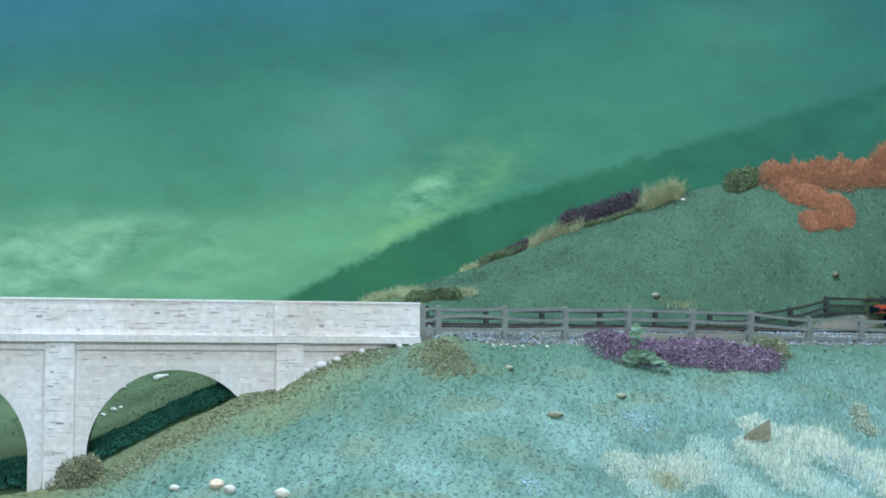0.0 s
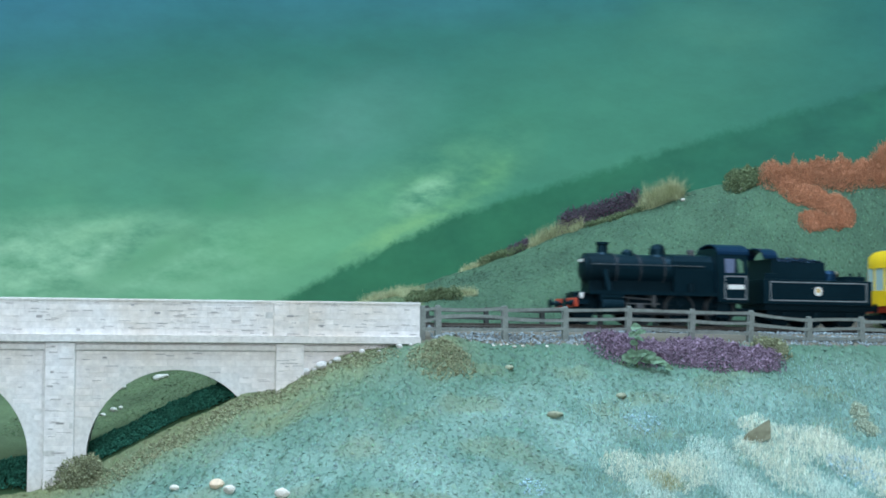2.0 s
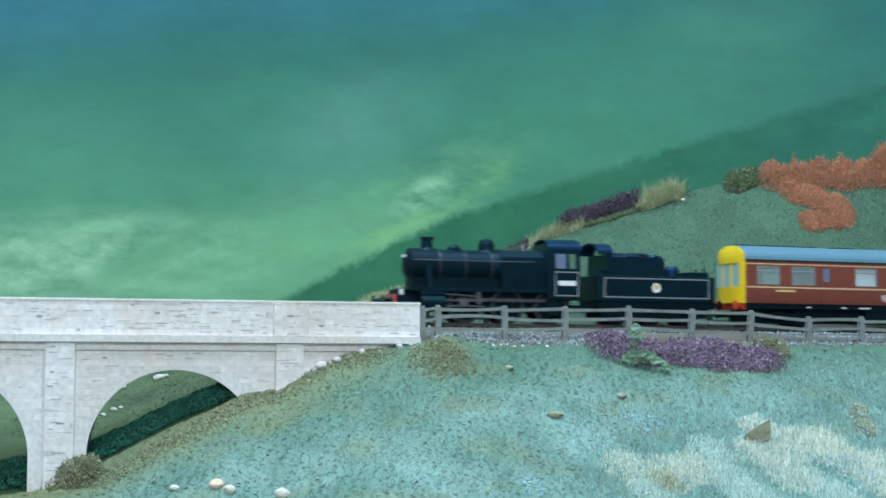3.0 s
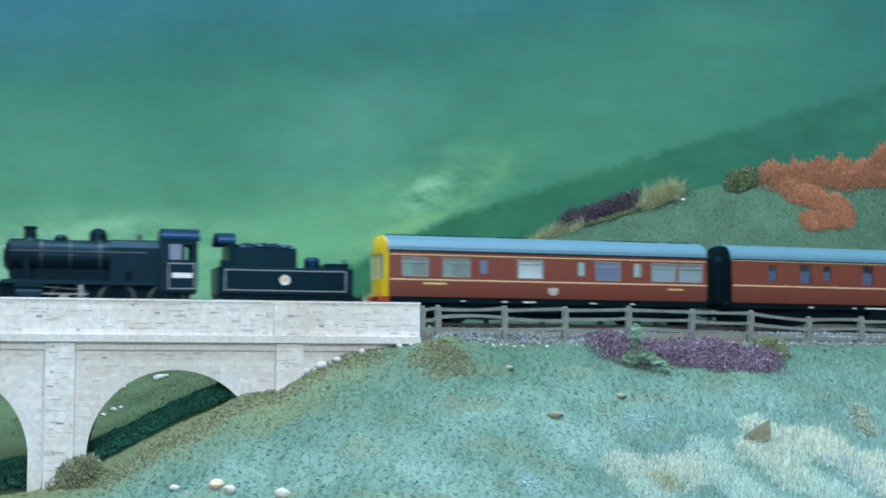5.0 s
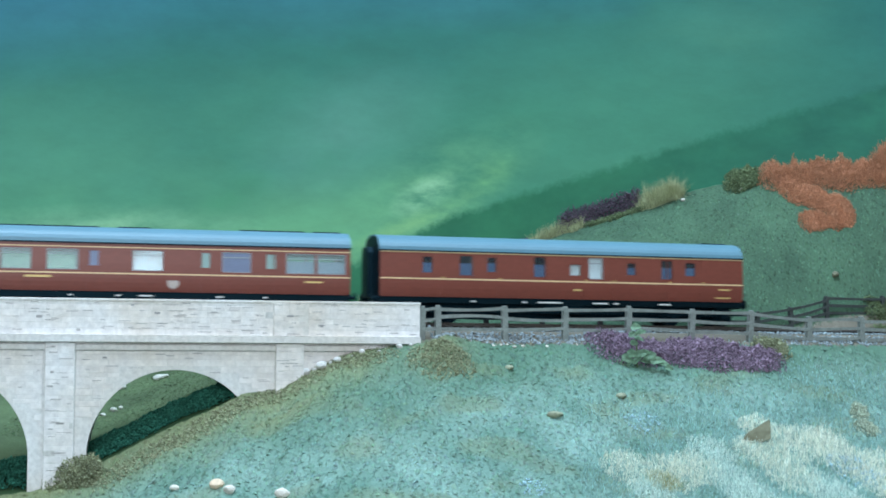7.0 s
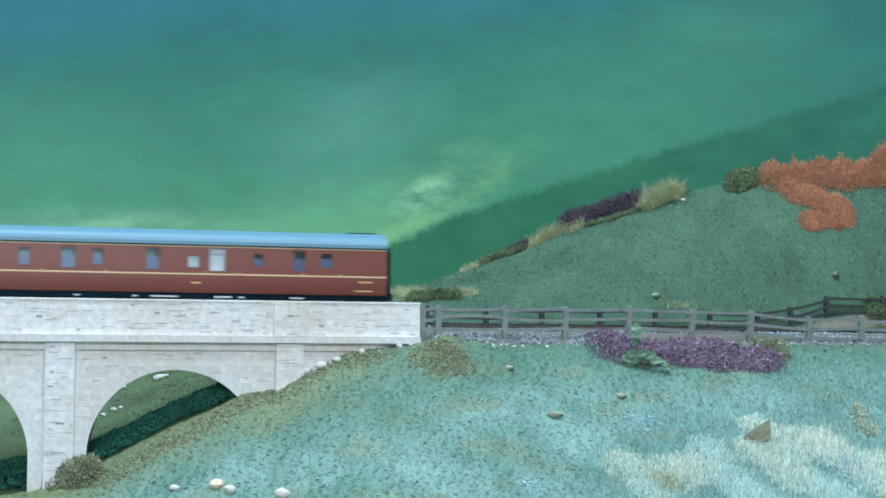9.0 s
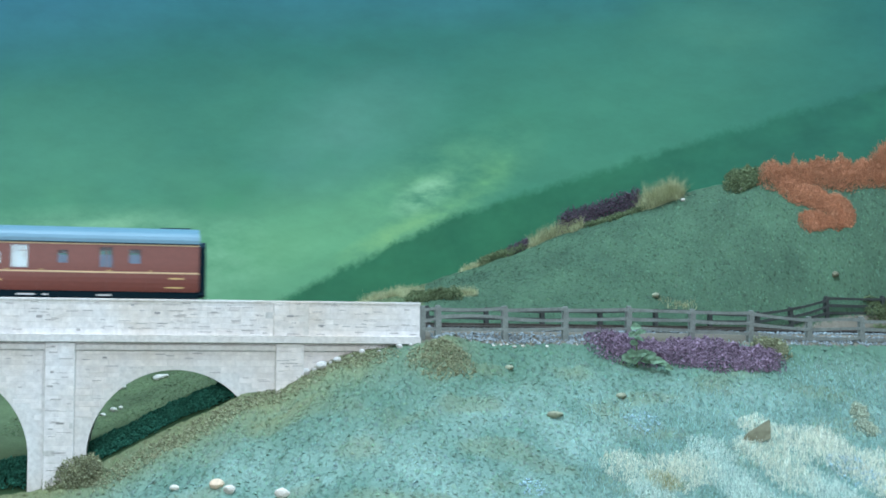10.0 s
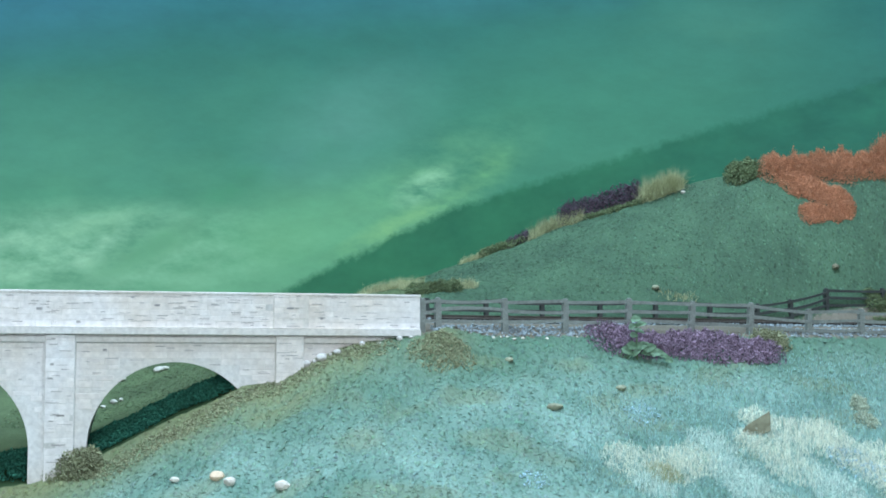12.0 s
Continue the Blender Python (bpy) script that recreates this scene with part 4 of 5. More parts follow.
    # the low middle box is an added dark backing for the shaded gaps
    part("underframe", boxes((40, length - 40, -9, 9, 6.5, 11.2), (2, length - 2, -14.2, 14.2, 12.0, 14.6), (4, length - 4, -6, 6, 2.6, 12.0)), "frame", t)
    part("battery_box", boxes((length * 0.44, length * 0.55, -14.5, -6, 6, 11.2), bevel=0.3), "frame", t)
    part("vacuum_cylinder", turned([(3, -4), (3, 4)], axis="Y", at=(length * 0.36, -6, 8), seg=16), "frame", t)
    part("truss", boxes((length * 0.3, length * 0.7, -14.3, -13.3, 6.2, 7.2)), "frame", t)
    for a, b in steps:
        part("step_board", boxes((a, b, -16.6, -14.4, 12.0, 12.8), bevel=0.1), "white", t, "short white footboard")
    for c in (27.0, length - 27.0):
        bg = part("bogie", boxes((c - 22, c + 22, -12.5, -11, 5.5, 8.5), (c - 22, c + 22, 11, 12.5, 5.5, 8.5), (c - 2.5, c + 2.5, -12.5, 12.5, 5, 9.5), bevel=0.3), "frame", t)
        for w in (-16.8, 16.8):
            part("axle_box", boxes((c + w - 2, c + w + 2, -13.6, -11.2, 4, 8.2), bevel=0.5), "frame", bg)
            wheelset(t, c + w, 6.8)
    part("coupling", boxes((-7, 4, -3, 3, 6.6, 8.2), (-7.6, -6.6, -8, 8, 5.6, 8.6)), "frame", t)
    part("coupling", boxes((length - 4, length + 7, -3, 3, 6.6, 8.2)), "frame", t)
    return t


def saloon():
    # body from -31 to 168 along the train
    off, z0, z1 = 31.0, 26.0, 37.3
    win = [(-23.3, -7.2, "glass"), (1.0, 17.7, "glass"), (46.7, 63.1, "blind"), (95.5, 111.6, "frost"), (131.4, 147.6, "half"), (149.0, 165.2, "half")]
    w = [(a + off, b + off, z0, z1, k) for a, b, k in win]
    w += [(a + off, b + off, 28.0, 37.0, k) for a, b, k in ((23.3, 28.8, "frost"), (83.9, 89.2, "milk"), (119.9, 125.9, "milk"))]
    bars = [(off - 1 - 9.5, off - 1 + 4.5, 21.6, 22.8, "gold"), (off + 142, off + 152, 21.0, 22.0, "gold")]
    c = coach("inspection_saloon", "maroon carriage with yellow end and grey roof", 199.0, w, [(24.3, 0.75), (38.6, 0.55), (41.9, 0.5)], True, (False, False), bars,
              [(2, 60), (70, 88), (138, 175), (180, 196)], [(44, 46), (69, 72), (81.5, 89.3), (123.7, 127.6), (150, 152)])
    for sd in (-1, 1):
        part("crest", turned([(3.2, -0.12), (3.2, 0.12)], axis="Y", at=(off + 68.8, sd * 17.75, 19.6), seg=18), "crest", c, "round pale crest print")
    for x in (53, 115, 155):
        for sd in (-1, 1):
            part("door_edge", boxes((x, x + 0.35, *sorted((sd * 17.0, sd * 18.02)), 15.5, 38)), "maroon", c)
    return c


def brake_coach():
    off = -185.0
    spec = [(210.0, 216.6, 28, 38), (232.4, 240.8, 26.8, 38.8), (249.1, 255.1, 29, 38.2), (277.9, 285.8, 26.8, 39.2), (300.6, 307.6, 28.2, 35.4), (312.6, 321.7, 26.6, 39.2),
            (337.0, 343.0, 29.2, 37), (359.3, 366.8, 27.2, 39), (374.9, 382.1, 29.4, 38)]
    w = [(a + off, b + off, c, d, "blind" if i in (4, 5) else "half") for i, (a, b, c, d) in enumerate(spec)]
    bars = [(off + 303, off + 308, 19.6, 20.6, "gold"), (off + 397, off + 405, 21.5, 22.3, "gold"), (off + 395, off + 405, 16.6, 17.3, "gold")]
    c = coach("brake_carriage", "maroon corridor carriage with small windows and grey roof", 228.4, w, [(24.9, 0.8), (40.2, 0.7)], False, (True, True), bars, [(208, 225)], [(55, 58), (86.5, 89), (96, 111), (131, 140.5), (144.5, 147.5), (173.5, 181)])
    for a in (36, 70, 124, 142, 178, 200):
        for sd in (-1, 1):
            part("door_edge", boxes((a, a + 0.35, *sorted((sd * 17.0, sd * 18.02)), 15.5, 39)), "maroon", c)
            part("door_handle", boxes((a + 1, a + 2.6, *sorted((sd * 17.9, sd * 18.4)), 25.6, 26.1)), "gold", c)
    return c


def locomotive():
    # origin 200 mm ahead of the saloon's mark: x = s + 200
    t = thing("steam_locomotive", "black steam locomotive with chimney, dome and enclosed cab", "locomotive", "the train")
    zc, rb = 33.6, 9.4
    part("boiler", turned([(rb, -24), (rb, 10), (rb + 0.5, 12), (rb + 0.5, 38)], axis="X", at=(0, 0, zc), seg=32), "black", t, smooth=False)
    sb = part("smokebox", turned([(6.5, -42.2), (8.2, -40.8), (9.0, -40.2), (rb + 0.3, -40.0), (rb + 0.3, -24)], axis="X", at=(0, 0, zc), seg=32), "frame", t, "matt black smokebox")
    part("smokebox_door", turned([(1, -43.4), (4, -43.0), (6.4, -42.3), (6.4, -41.8)], axis="X", at=(0, 0, zc), seg=24), "frame", sb)
    part("number_plate", boxes((-43.2, -42.6, -3.5, 3.5, zc + 4.3, zc + 5.8)), "white", sb)
    for x in (-23.6, -8, 8, 22):
        part("boiler_band", turned([(rb + 0.55 + (0.45 if x > 10 else 0), x), (rb + 0.55 + (0.45 if x > 10 else 0), x + 0.9)], axis="X", at=(0, 0, zc), seg=32), "band", t)
    part("chimney", turned([(5.0, zc + 8.2), (3.6, zc + 10), (3.2, zc + 14.5), (4.0, zc + 15.2), (4.0, zc + 16.4), (2.6, zc + 16.4), (2.4, zc + 13)], at=(-29.0, 0, 0), seg=20), "black", t)
    part("dome", turned([(6.0, zc + 7.8), (5.0, zc + 9.5), (4.8, zc + 13), (3.8, zc + 15.2), (1.5, zc + 16.2), (0.3, zc + 16.3)], at=(7.6, 0, 0), seg=20), "black", t)
    part("top_feed", turned([(4.5, zc + 8), (3.8, zc + 10.5), (2.2, zc + 12.2), (0.3, zc + 12.4)], at=(-12.5, 0, 0), seg=16), "black", t)
    part("safety_valve", turned([(1.3, zc + 9), (1.3, zc + 13), (0.6, zc + 13.4)], at=(30, -2, 0), seg=12), "steel", t)
    part("safety_valve", turned([(1.3, zc + 9), (1.3, zc + 13), (0.6, zc + 13.4)], at=(30, 2.5, 0), seg=12), "steel", t)
    part("firebox", extrude([(-10.5, 20), (-10.5, 34), (-9.6, 39), (-6.5, 42.6), (0, 43.9), (6.5, 42.6), (9.6, 39), (10.5, 34), (10.5, 20)], 14, 42), "black", t)
    rp = part("running_plate", boxes((-44, 40, -16, 16, 19.0, 20.2), (-44, 40, -16.2, -15.6, 18.0, 20.3), (-44, 40, 15.6, 16.2, 18.0, 20.3)), "black", t)
    part("front_frame", extrude([(-15, 12), (15, 12), (15, 14.6), (-15, 14.6)], -51.5, -44), "black", t)
    bm = extrude([(-9, 14.6), (9, 14.6), (9, 20.0), (-9, 20.0)], -51.5, -44)
    for v in bm.verts:
        if v.co.x < -48 and v.co.z > 18:
            v.co.z = 15.2
    part("front_apron", bm, "black", t)
    beam = part("buffer_beam", boxes((-52.7, -51.5, -16, 16, 10.4, 15.6), bevel=0.2), "red", t, "orange-red front buffer beam")
    for y in (-11.5, 11.5):
        part("buffer", turned([(2.0, 0), (1.8, -2.2), (1.0, -2.2), (1.0, -5), (3.0, -5), (3.0, -5.8)], axis="X", at=(-52.7, y, 12.6), seg=14), "black", beam)
    part("lamp", boxes((-48.5, -46.5, -13, -11, 15.6, 18.8), bevel=0.3), "white", beam)
    part("coupling_hook", boxes((-58, -52.7, -1, 1, 11, 13)), "frame", beam)
    # cylinders, motion work, drivers
    for sd in (-1, 1):
        cyl = part("cylinder", turned([(4.6, -36), (4.8, -35.4), (4.8, -22.6), (4.6, -22)], axis="X", at=(0, sd * 13.2, 11.0), seg=20), "black", t)
        part("steam_chest", turned([(3.0, -37), (3.2, -36), (3.2, -22)], axis="X", at=(0, sd * 13.0, 16.6), seg=16), "black", cyl)
        part("slide_bar", boxes((-22, 2, *sorted((sd * 13.6, sd * 15.0)), 12.4, 13.2), (-22, 2, *sorted((sd * 13.6, sd * 15.0)), 9.2, 10.0)), "steel", t)
        part("crosshead", boxes((-13, -8, *sorted((sd * 13.2, sd * 15.4)), 9.6, 12.8), bevel=0.3), "steel", t)
        part("radius_rod", rod(bmesh.new(), (-22, sd * 14.6, 16.5), (-2, sd * 14.6, 15.2), 0.6), "steel", t)
        part("expansion_link", extrude([(sd * 14.2, 11), (sd * 15.4, 11), (sd * 15.4, 18.5), (sd * 14.2, 18.5)], -3, -0.5), "steel", t)
        part("handrail", rod(bmesh.new(), (-40, sd * 10.2, zc + 2.6), (34, sd * 10.6, zc + 2.6), 0.3), "steel", t)
        part("steam_pipe", rod(bmesh.new(), (-31, sd * 9.3, 33), (-30, sd * 13.5, 19.5), 1.7, 12), "black", t)
        part("injector", turned([(1.6, 0), (1.6, 5.5)], at=(24, sd * 12.5, 20.2), seg=10), "frame", t)
        part("step", boxes((40, 48, *sorted((sd * 14.0, sd * 16)), 5.0, 5.6), (40, 48, *sorted((sd * 14.0, sd * 14.6)), 5.6, 14)), "frame", t)
        rodp = part("coupling_rod", boxes((-11, 48, *sorted((sd * 11.4, sd * 12.4)), -0.9, 0.9)), "steel", t)
        RODS.append((rodp, sd))
    part("main_frame", boxes((-50, 58, -6.2, 6.2, 6.5, 19)), "frame", t)
    # added dark box that closes the see-through gap below the boiler
    part("boiler_cradle", boxes((-40, 41, -6.5, 6.5, 19, 28)), "frame", t)
    for x in (-8, 18, 45):
        wheelset(t, x, 10.0, 12)
    wheelset(t, -45, 6.0)
    # cab
    cx0, cx1 = 40.5, 61.0
    holes = [(45.6, 52.2, 32.6, 41.2), (54.2, 58.2, 32.6, 41.2)]
    for sd in (-1, 1):
        def place(x, z, sd=sd):
            return (x, sd * (16.2 - 2.2 * (max(0, z - 30) / 15) ** 1.5), z), (0, -sd, 0)
        part("cab_side", panel([cx0, 45.6, 52.2, 54.2, 58.2, cx1], [15, 22, 30, 32.6, 37, 41.2, 45.2], holes, place, 0.8), "black", t)
        ob = part("cab_window", boxes((45.6, 52.2, *sorted((sd * 15.0, sd * 15.2)), 32.6, 41.2)), "frost", t)
        frame_line(t, 45.0, 59.8, 16.4, 30.8, 16.2, sd)
        part("number_print", boxes((47.2, 58.2, *sorted((sd * 16.0, sd * 16.3)), 22.6, 25.4)), "white", t, "pale unreadable number bars")
    part("cab_front", extrude([(-15.6, 19), (15.6, 19), (14.6, 43), (10, 47.5), (-10, 47.5), (-14.6, 43)], cx0, cx0 + 0.9), "black", t)
    out = [(14.6 * math.cos(math.pi * i / 14), 44.0 + 6.6 * math.sin(math.pi * i / 14) ** 0.9) for i in range(15)]
    part("cab_roof", extrude(out + [(y * 0.95, z - 0.8) for y, z in out[::-1]], cx0 + 0.8, cx1 + 1.4), "blackroof", t, "glossy black curved cab roof")
    part("cab_floor", boxes((cx0, cx1, -15.5, 15.5, 14.2, 15.2)), "frame", t)
    part("backhead", boxes((cx0 + 0.9, cx0 + 6, -9, 9, 15.2, 36), bevel=0.8), "frame", t)
    part("draw_bar", boxes((cx1 - 4, cx1 + 16, -2.5, 2.5, 9.5, 11.5)), "frame", t)
    return t


RODS = []


def frame_line(t, x0, x1, z0, z1, y, sd, w=0.55):
    ys = sorted((sd * (y - 0.2), sd * (y + 0.12)))
    part("lining", boxes((x0, x1, *ys, z0, z0 + w), (x0, x1, *ys, z1 - w, z1), (x0, x0 + w, *ys, z0 + w, z1 - w), (x1 - w, x1, *ys, z0 + w, z1 - w)), "grey_line", t, "thin pale lining")


def tender():
    # x = s + 126
    t = thing("locomotive_tender", "black lined coal tender with filler and coal load", "tender", "the train")
    part("tank", boxes((-1.6, 75, -16.2, 16.2, 14.0, 29.4), bevel=0.5), "black", t)
    part("frame", boxes((-1, 75, -14.5, 14.5, 10.5, 14.0), (2, 72, -12.6, -11.6, 4.5, 10.5), (2, 72, 11.6, 12.6, 4.5, 10.5)), "frame", t)
    b = part("bunker", extrude([(-13.8, 29.4), (13.8, 29.4), (12.4, 40.4), (11.6, 40.4), (-11.6, 40.4), (-12.4, 40.4)], 6, 43), "black", t)
    part("front_plate", boxes((-0.5, 7, -15.2, -14, 29.3, 33), (4.2, 6.0, -14.6, 14.6, 29.3, 42.0), bevel=0.2), "black", t)
    out = [(14.6 * math.cos(math.pi * i / 14), 42.6 + 6.4 * math.sin(math.pi * i / 14) ** 0.9) for i in range(15)]
    part("tender_cab_roof", extrude(out + [(y * 0.95, z - 0.8) for y, z in out[::-1]], -1.5, 8.5), "blackroof", t, "glossy black curved shelter roof")
    for y0 in (-14.4, 13.4):
        part("shelter_side", boxes((5, 8, y0, y0 + 1, 29.4, 43)), "black", t)
    r = np.random.RandomState(3)
    n = 420
    x, y = r.uniform(8, 42, n), r.uniform(-11, 11, n)
    z = 40.2 + 2.4 * np.clip(1 - (y / 11.5) ** 2, 0, 1) * np.clip(1.1 - ((x - 26) / 20) ** 2, 0, 1) + r.uniform(-0.4, 0.5, n)
    v, f = crumbs(np.stack([x, y, z], 1), r.uniform(0.9, 1.9, n), r)
    from_arrays("coal", (v * MM).tolist(), f.tolist(), "coal", t, kind="stuff", label="glossy black coal lumps")
    part("filler", turned([(4.6, 29.4), (4.6, 34.2), (3.4, 36.2), (0.5, 36.6)], at=(54, 0, 0), seg=20), "blackroof", t)
    part("rear_tool_box", boxes((60, 73.5, -11, 11, 29.4, 32.6), bevel=0.3), "black", t)
    part("lamp_iron", boxes((72.6, 73.4, -6, -4.8, 29.4, 35.5), (72.6, 73.4, 4.8, 6, 29.4, 35.5)), "frame", t)
    part("pipe", rod(bmesh.new(), (75.5, -5, 10), (76.5, -5, 24), 0.5), "frame", t)
    for sd in (-1, 1):
        frame_line(t, 2.2, 71.0, 16.2, 28.0, 16.2, sd)
        part("crest", turned([(2.9, -0.1), (2.9, 0.1)], axis="Y", at=(36, sd * 16.3, 22.4), seg=18), "white", t, "round pale crest print")
        part("crest_mark", turned([(1.6, -0.1), (1.6, 0.1)], axis="Y", at=(36, sd * 16.42, 22.9), seg=12), "gold", t)
    for x in (13, 36, 60):
        wheelset(t, x, 7.2)
        for y0 in (-14.0, 12.2):
            part("axle_box", boxes((x - 2, x + 2, y0, y0 + 1.8, 5.0, 9.4), bevel=0.4), "frame", t)
    part("buffer_beam", boxes((74.4, 75.6, -15, 15, 10.2, 14.4)), "frame", t)
    for y in (-11.5, 11.5):
        part("buffer", turned([(1.9, 0), (1.7, 2), (1.0, 2), (1.0, 4.4), (3.0, 4.4), (3.0, 5)], axis="X", at=(75.6, y, 12.6), seg=14), "frame", t)
    part("coupling", boxes((74, 82, -3, 3, 6.6, 8.2)), "frame", t)
    return t


engine = locomotive()
engine_tender = tender()
saloon_coach = saloon()
brake_van = brake_coach()


# ---- scenery: bushes, tufts, stones ----
def spine_points(spine, n, radius, r):
    """Points spread round a line of (x, y) places, with a ragged width."""
    sp = np.array(spine, float)
    seg = np.hypot(*(sp[1:] - sp[:-1]).T) if len(sp) > 1 else np.array([1.0])
    cum = np.concatenate([[0], np.cumsum(seg)])
    q = r.uniform(0, cum[-1], n)
    x, y = np.interp(q, cum, sp[:, 0]) if len(sp) > 1 else np.full(n, sp[0, 0]), np.interp(q, cum, sp[:, 1]) if len(sp) > 1 else np.full(n, sp[0, 1])
    rad = radius * (0.85 + 0.2 * np.sin(q / radius * 1.1 + 1.0) + 0.12 * np.sin(q / radius * 3.1))
    a, d = r.uniform(0, 6.283, n), np.sqrt(r.uniform(0, 1, n))
    return x + np.cos(a) * d * rad, y + np.sin(a) * d * rad, d


def foam_bush(name, spine, radius, height, n, size, material, label, seed, fibres=0, lift=0.0, group="", category="bush", lump=1.0):
    """A clump of torn foam: a lumpy shell of crumbs over a core, with loose fibres."""
    r = np.random.RandomState(seed)
    t = thing(name, label, category, group)
    n, size, fibres = int(n * 2.6), size * 0.55, int(fibres * 2.2)
    x, y, d = spine_points(spine, n, radius, r)
    y = np.minimum(y, BACK - 2)
    top = height * np.sqrt(np.clip(1 - d ** 2, 0.02, 1)) * (0.88 + lump * (0.22 * wobble(x, y, radius * 1.3, seed) + 0.2 * wobble(x, y, radius * 0.45, seed + 1)))
    z = land(x, y) + lift + np.clip(top, 0.4, None) * np.where(r.uniform(size=n) < 0.7, r.uniform(0.75, 1.05, n), r.uniform(0, 0.8, n))
    v, f = crumbs(np.stack([x, y, z], 1), size * r.lognormal(0, 0.35, n), r, 0.9)
    from_arrays("foliage", (v * MM).tolist(), f.tolist(), material, t, kind="stuff")
    if fibres:
        k = r.randint(0, n, fibres)
        v, f = blades(np.stack([x[k], y[k], z[k] - 0.5], 1), r.uniform(1.5, 3.8, fibres), r, 0.10, 0.9)
        from_arrays("fibre", (v * MM).tolist(), f.tolist(), material, t, kind="stuff")
    return t


def grass_tuft(name, spine, radius, length, n, material, label, seed, width=0.16, lean=0.75, group="", lift=0.0):
    r = np.random.RandomState(seed)
    x, y, d = spine_points(spine, n, radius, r)
    y = np.minimum(y, BACK - 1.5)
    v, f = blades(np.stack([x, y, land(x, y) - 0.4 + lift], 1), length * r.uniform(0.5, 1.15, n) * (1.1 - 0.5 * d), r, width, lean)
    t = thing(name, label, "grass tuft", group)
    from_arrays("fibre", (v * MM).tolist(), f.tolist(), material, t, kind="stuff")
    return t


def stone(name, at, size, material, label, seed, group="", squash=0.7, lift=0.2):
    r = np.random.RandomState(seed)
    bm = bmesh.new()
    bmesh.ops.create_icosphere(bm, subdivisions=2, radius=1.0)
    ax = r.normal(size=(6, 3))
    ax /= np.linalg.norm(ax, axis=1)[:, None]
    cut = r.uniform(0.62, 0.95, 6)
    for v in bm.verts:
        for a, c in zip(ax, cut):
            d = v.co.dot(Vector(a)) - c
            if d > 0:
                v.co -= Vector(a) * d * 0.85
        v.co = Vector((v.co.x * size[0], v.co.y * size[1], v.co.z * size[2]))
    ob = part(name, bm, material)
    ob.matrix_basis = Matrix.Translation((at[0] * MM, at[1] * MM, (float(land(at[0], at[1])) + size[2] * 0.45 + lift) * MM)) @ Matrix.Rotation(r.uniform(0, 6), 4, "Z")
    return tagged(ob, label, "stone", group)


# heather before the fence, with the leafy plant in it
foam_bush("heather_bush", [(91.6, 6.5), (119.6, 7.3), (159.7, 19.5), (195.7, 25.3)], 10.5, 9.5, 5200, 0.85, "purple", "purple heather clump below the fence", 31, 1500)
foam_bush("dry_bracken", [(188.6, 33.8), (203.1, 36.5)], 6.5, 9, 700, 0.8, "brown", "dull brown bracken clump beside the heather", 32, 300)


def leafy_plant():
    t = thing("leafy_plant", "small bright green leafy plant before the heather", "plant")
    r = np.random.RandomState(9)
    x0, y0 = 111.4, -2
    z0 = float(land(x0, y0))
    part("stem", rod(bmesh.new(), (x0, y0, z0 - 2), (x0 - 0.5, y0 + 1, z0 + 21), 0.5), "stem", t)
    spots = [(-1, 23, 3.6), (2, 20, 3.4), (-3, 19, 3.0), (1, 16, 3.6), (-2, 14, 2.8), (-6, 5, 4.0), (-9, 3, 3.2), (-3, 8, 4.0), (3, 8, 4.4), (7, 7, 4.2), (11, 4, 4.4), (15, 2, 4.2), (5, 3, 3.6), (-5, 1, 3.2), (0, 4, 3.8), (18, 0, 2.8)]
    for k, (dx, dz, s) in enumerate(spots):
        s *= 1.2
        bm = bmesh.new()
        n = 9
        left, mid, right = [], [], []
        for i in range(n):
            u = i / (n - 1)
            w = s * 0.55 * math.sin(math.pi * u ** 0.8) * (1 + 0.15 * math.sin(9 * u)) + 0.02
            c = (u - 0.5) * 2 * s * 0.8
            left.append(bm.verts.new((c, -w, 0.5 * math.sin(3 * u) + 0.25 * w)))
            mid.append(bm.verts.new((c, 0, 0.5 * math.sin(3 * u))))
            right.append(bm.verts.new((c, w, 0.5 * math.sin(3 * u) + 0.25 * w)))
        for i in range(n - 1):
            bm.faces.new((left[i], mid[i], mid[i + 1], left[i + 1]))
            bm.faces.new((mid[i], right[i], right[i + 1], mid[i + 1]))
        bmesh.ops.solidify(bm, geom=bm.faces[:], thickness=0.25)
        ob = part("leaf", bm, "leaf", t)
        ob.matrix_basis = Matrix.Translation(((x0 + dx) * MM, (y0 - 2 + r.uniform(-1.5, 1.5)) * MM, (z0 + dz) * MM)) @ pose(0, 0, 0, r.uniform(35, 90), r.uniform(-50, 50), r.uniform(-30, 30))


leafy_plant()

# along the hill's crest against the board
grass_tuft("straw_tuft", [(14.3, 213.3), (30.5, 215.8)], 4, 6.5, 700, "straw", "straw-coloured grass tuft on the hill's crest", 41, group="crest growth")
foam_bush("crest_bush", [(26.9, 215.8), (55.6, 215.8)], 4, 6.5, 800, 0.8, "olive", "low olive bush on the hill's crest", 42, 300, group="crest growth")
foam_bush("heather_bush", [(46.6, 216.8), (59.2, 216.8)], 3.5, 8, 420, 0.8, "plum", "dark heather clump on the hill's crest", 43, 150, group="crest growth")
grass_tuft("straw_tuft", [(62.8, 215.8), (98.5, 216.3)], 4.5, 12.5, 1900, "straw", "long straw-coloured grass tuft on the crest", 44, group="crest growth")
foam_bush("heather_bush", [(82.4, 217), (111.9, 217), (138, 217)], 4, 17, 1700, 0.85, "plum", "long dark heather clump on the hill's crest", 45, 500, group="crest growth")
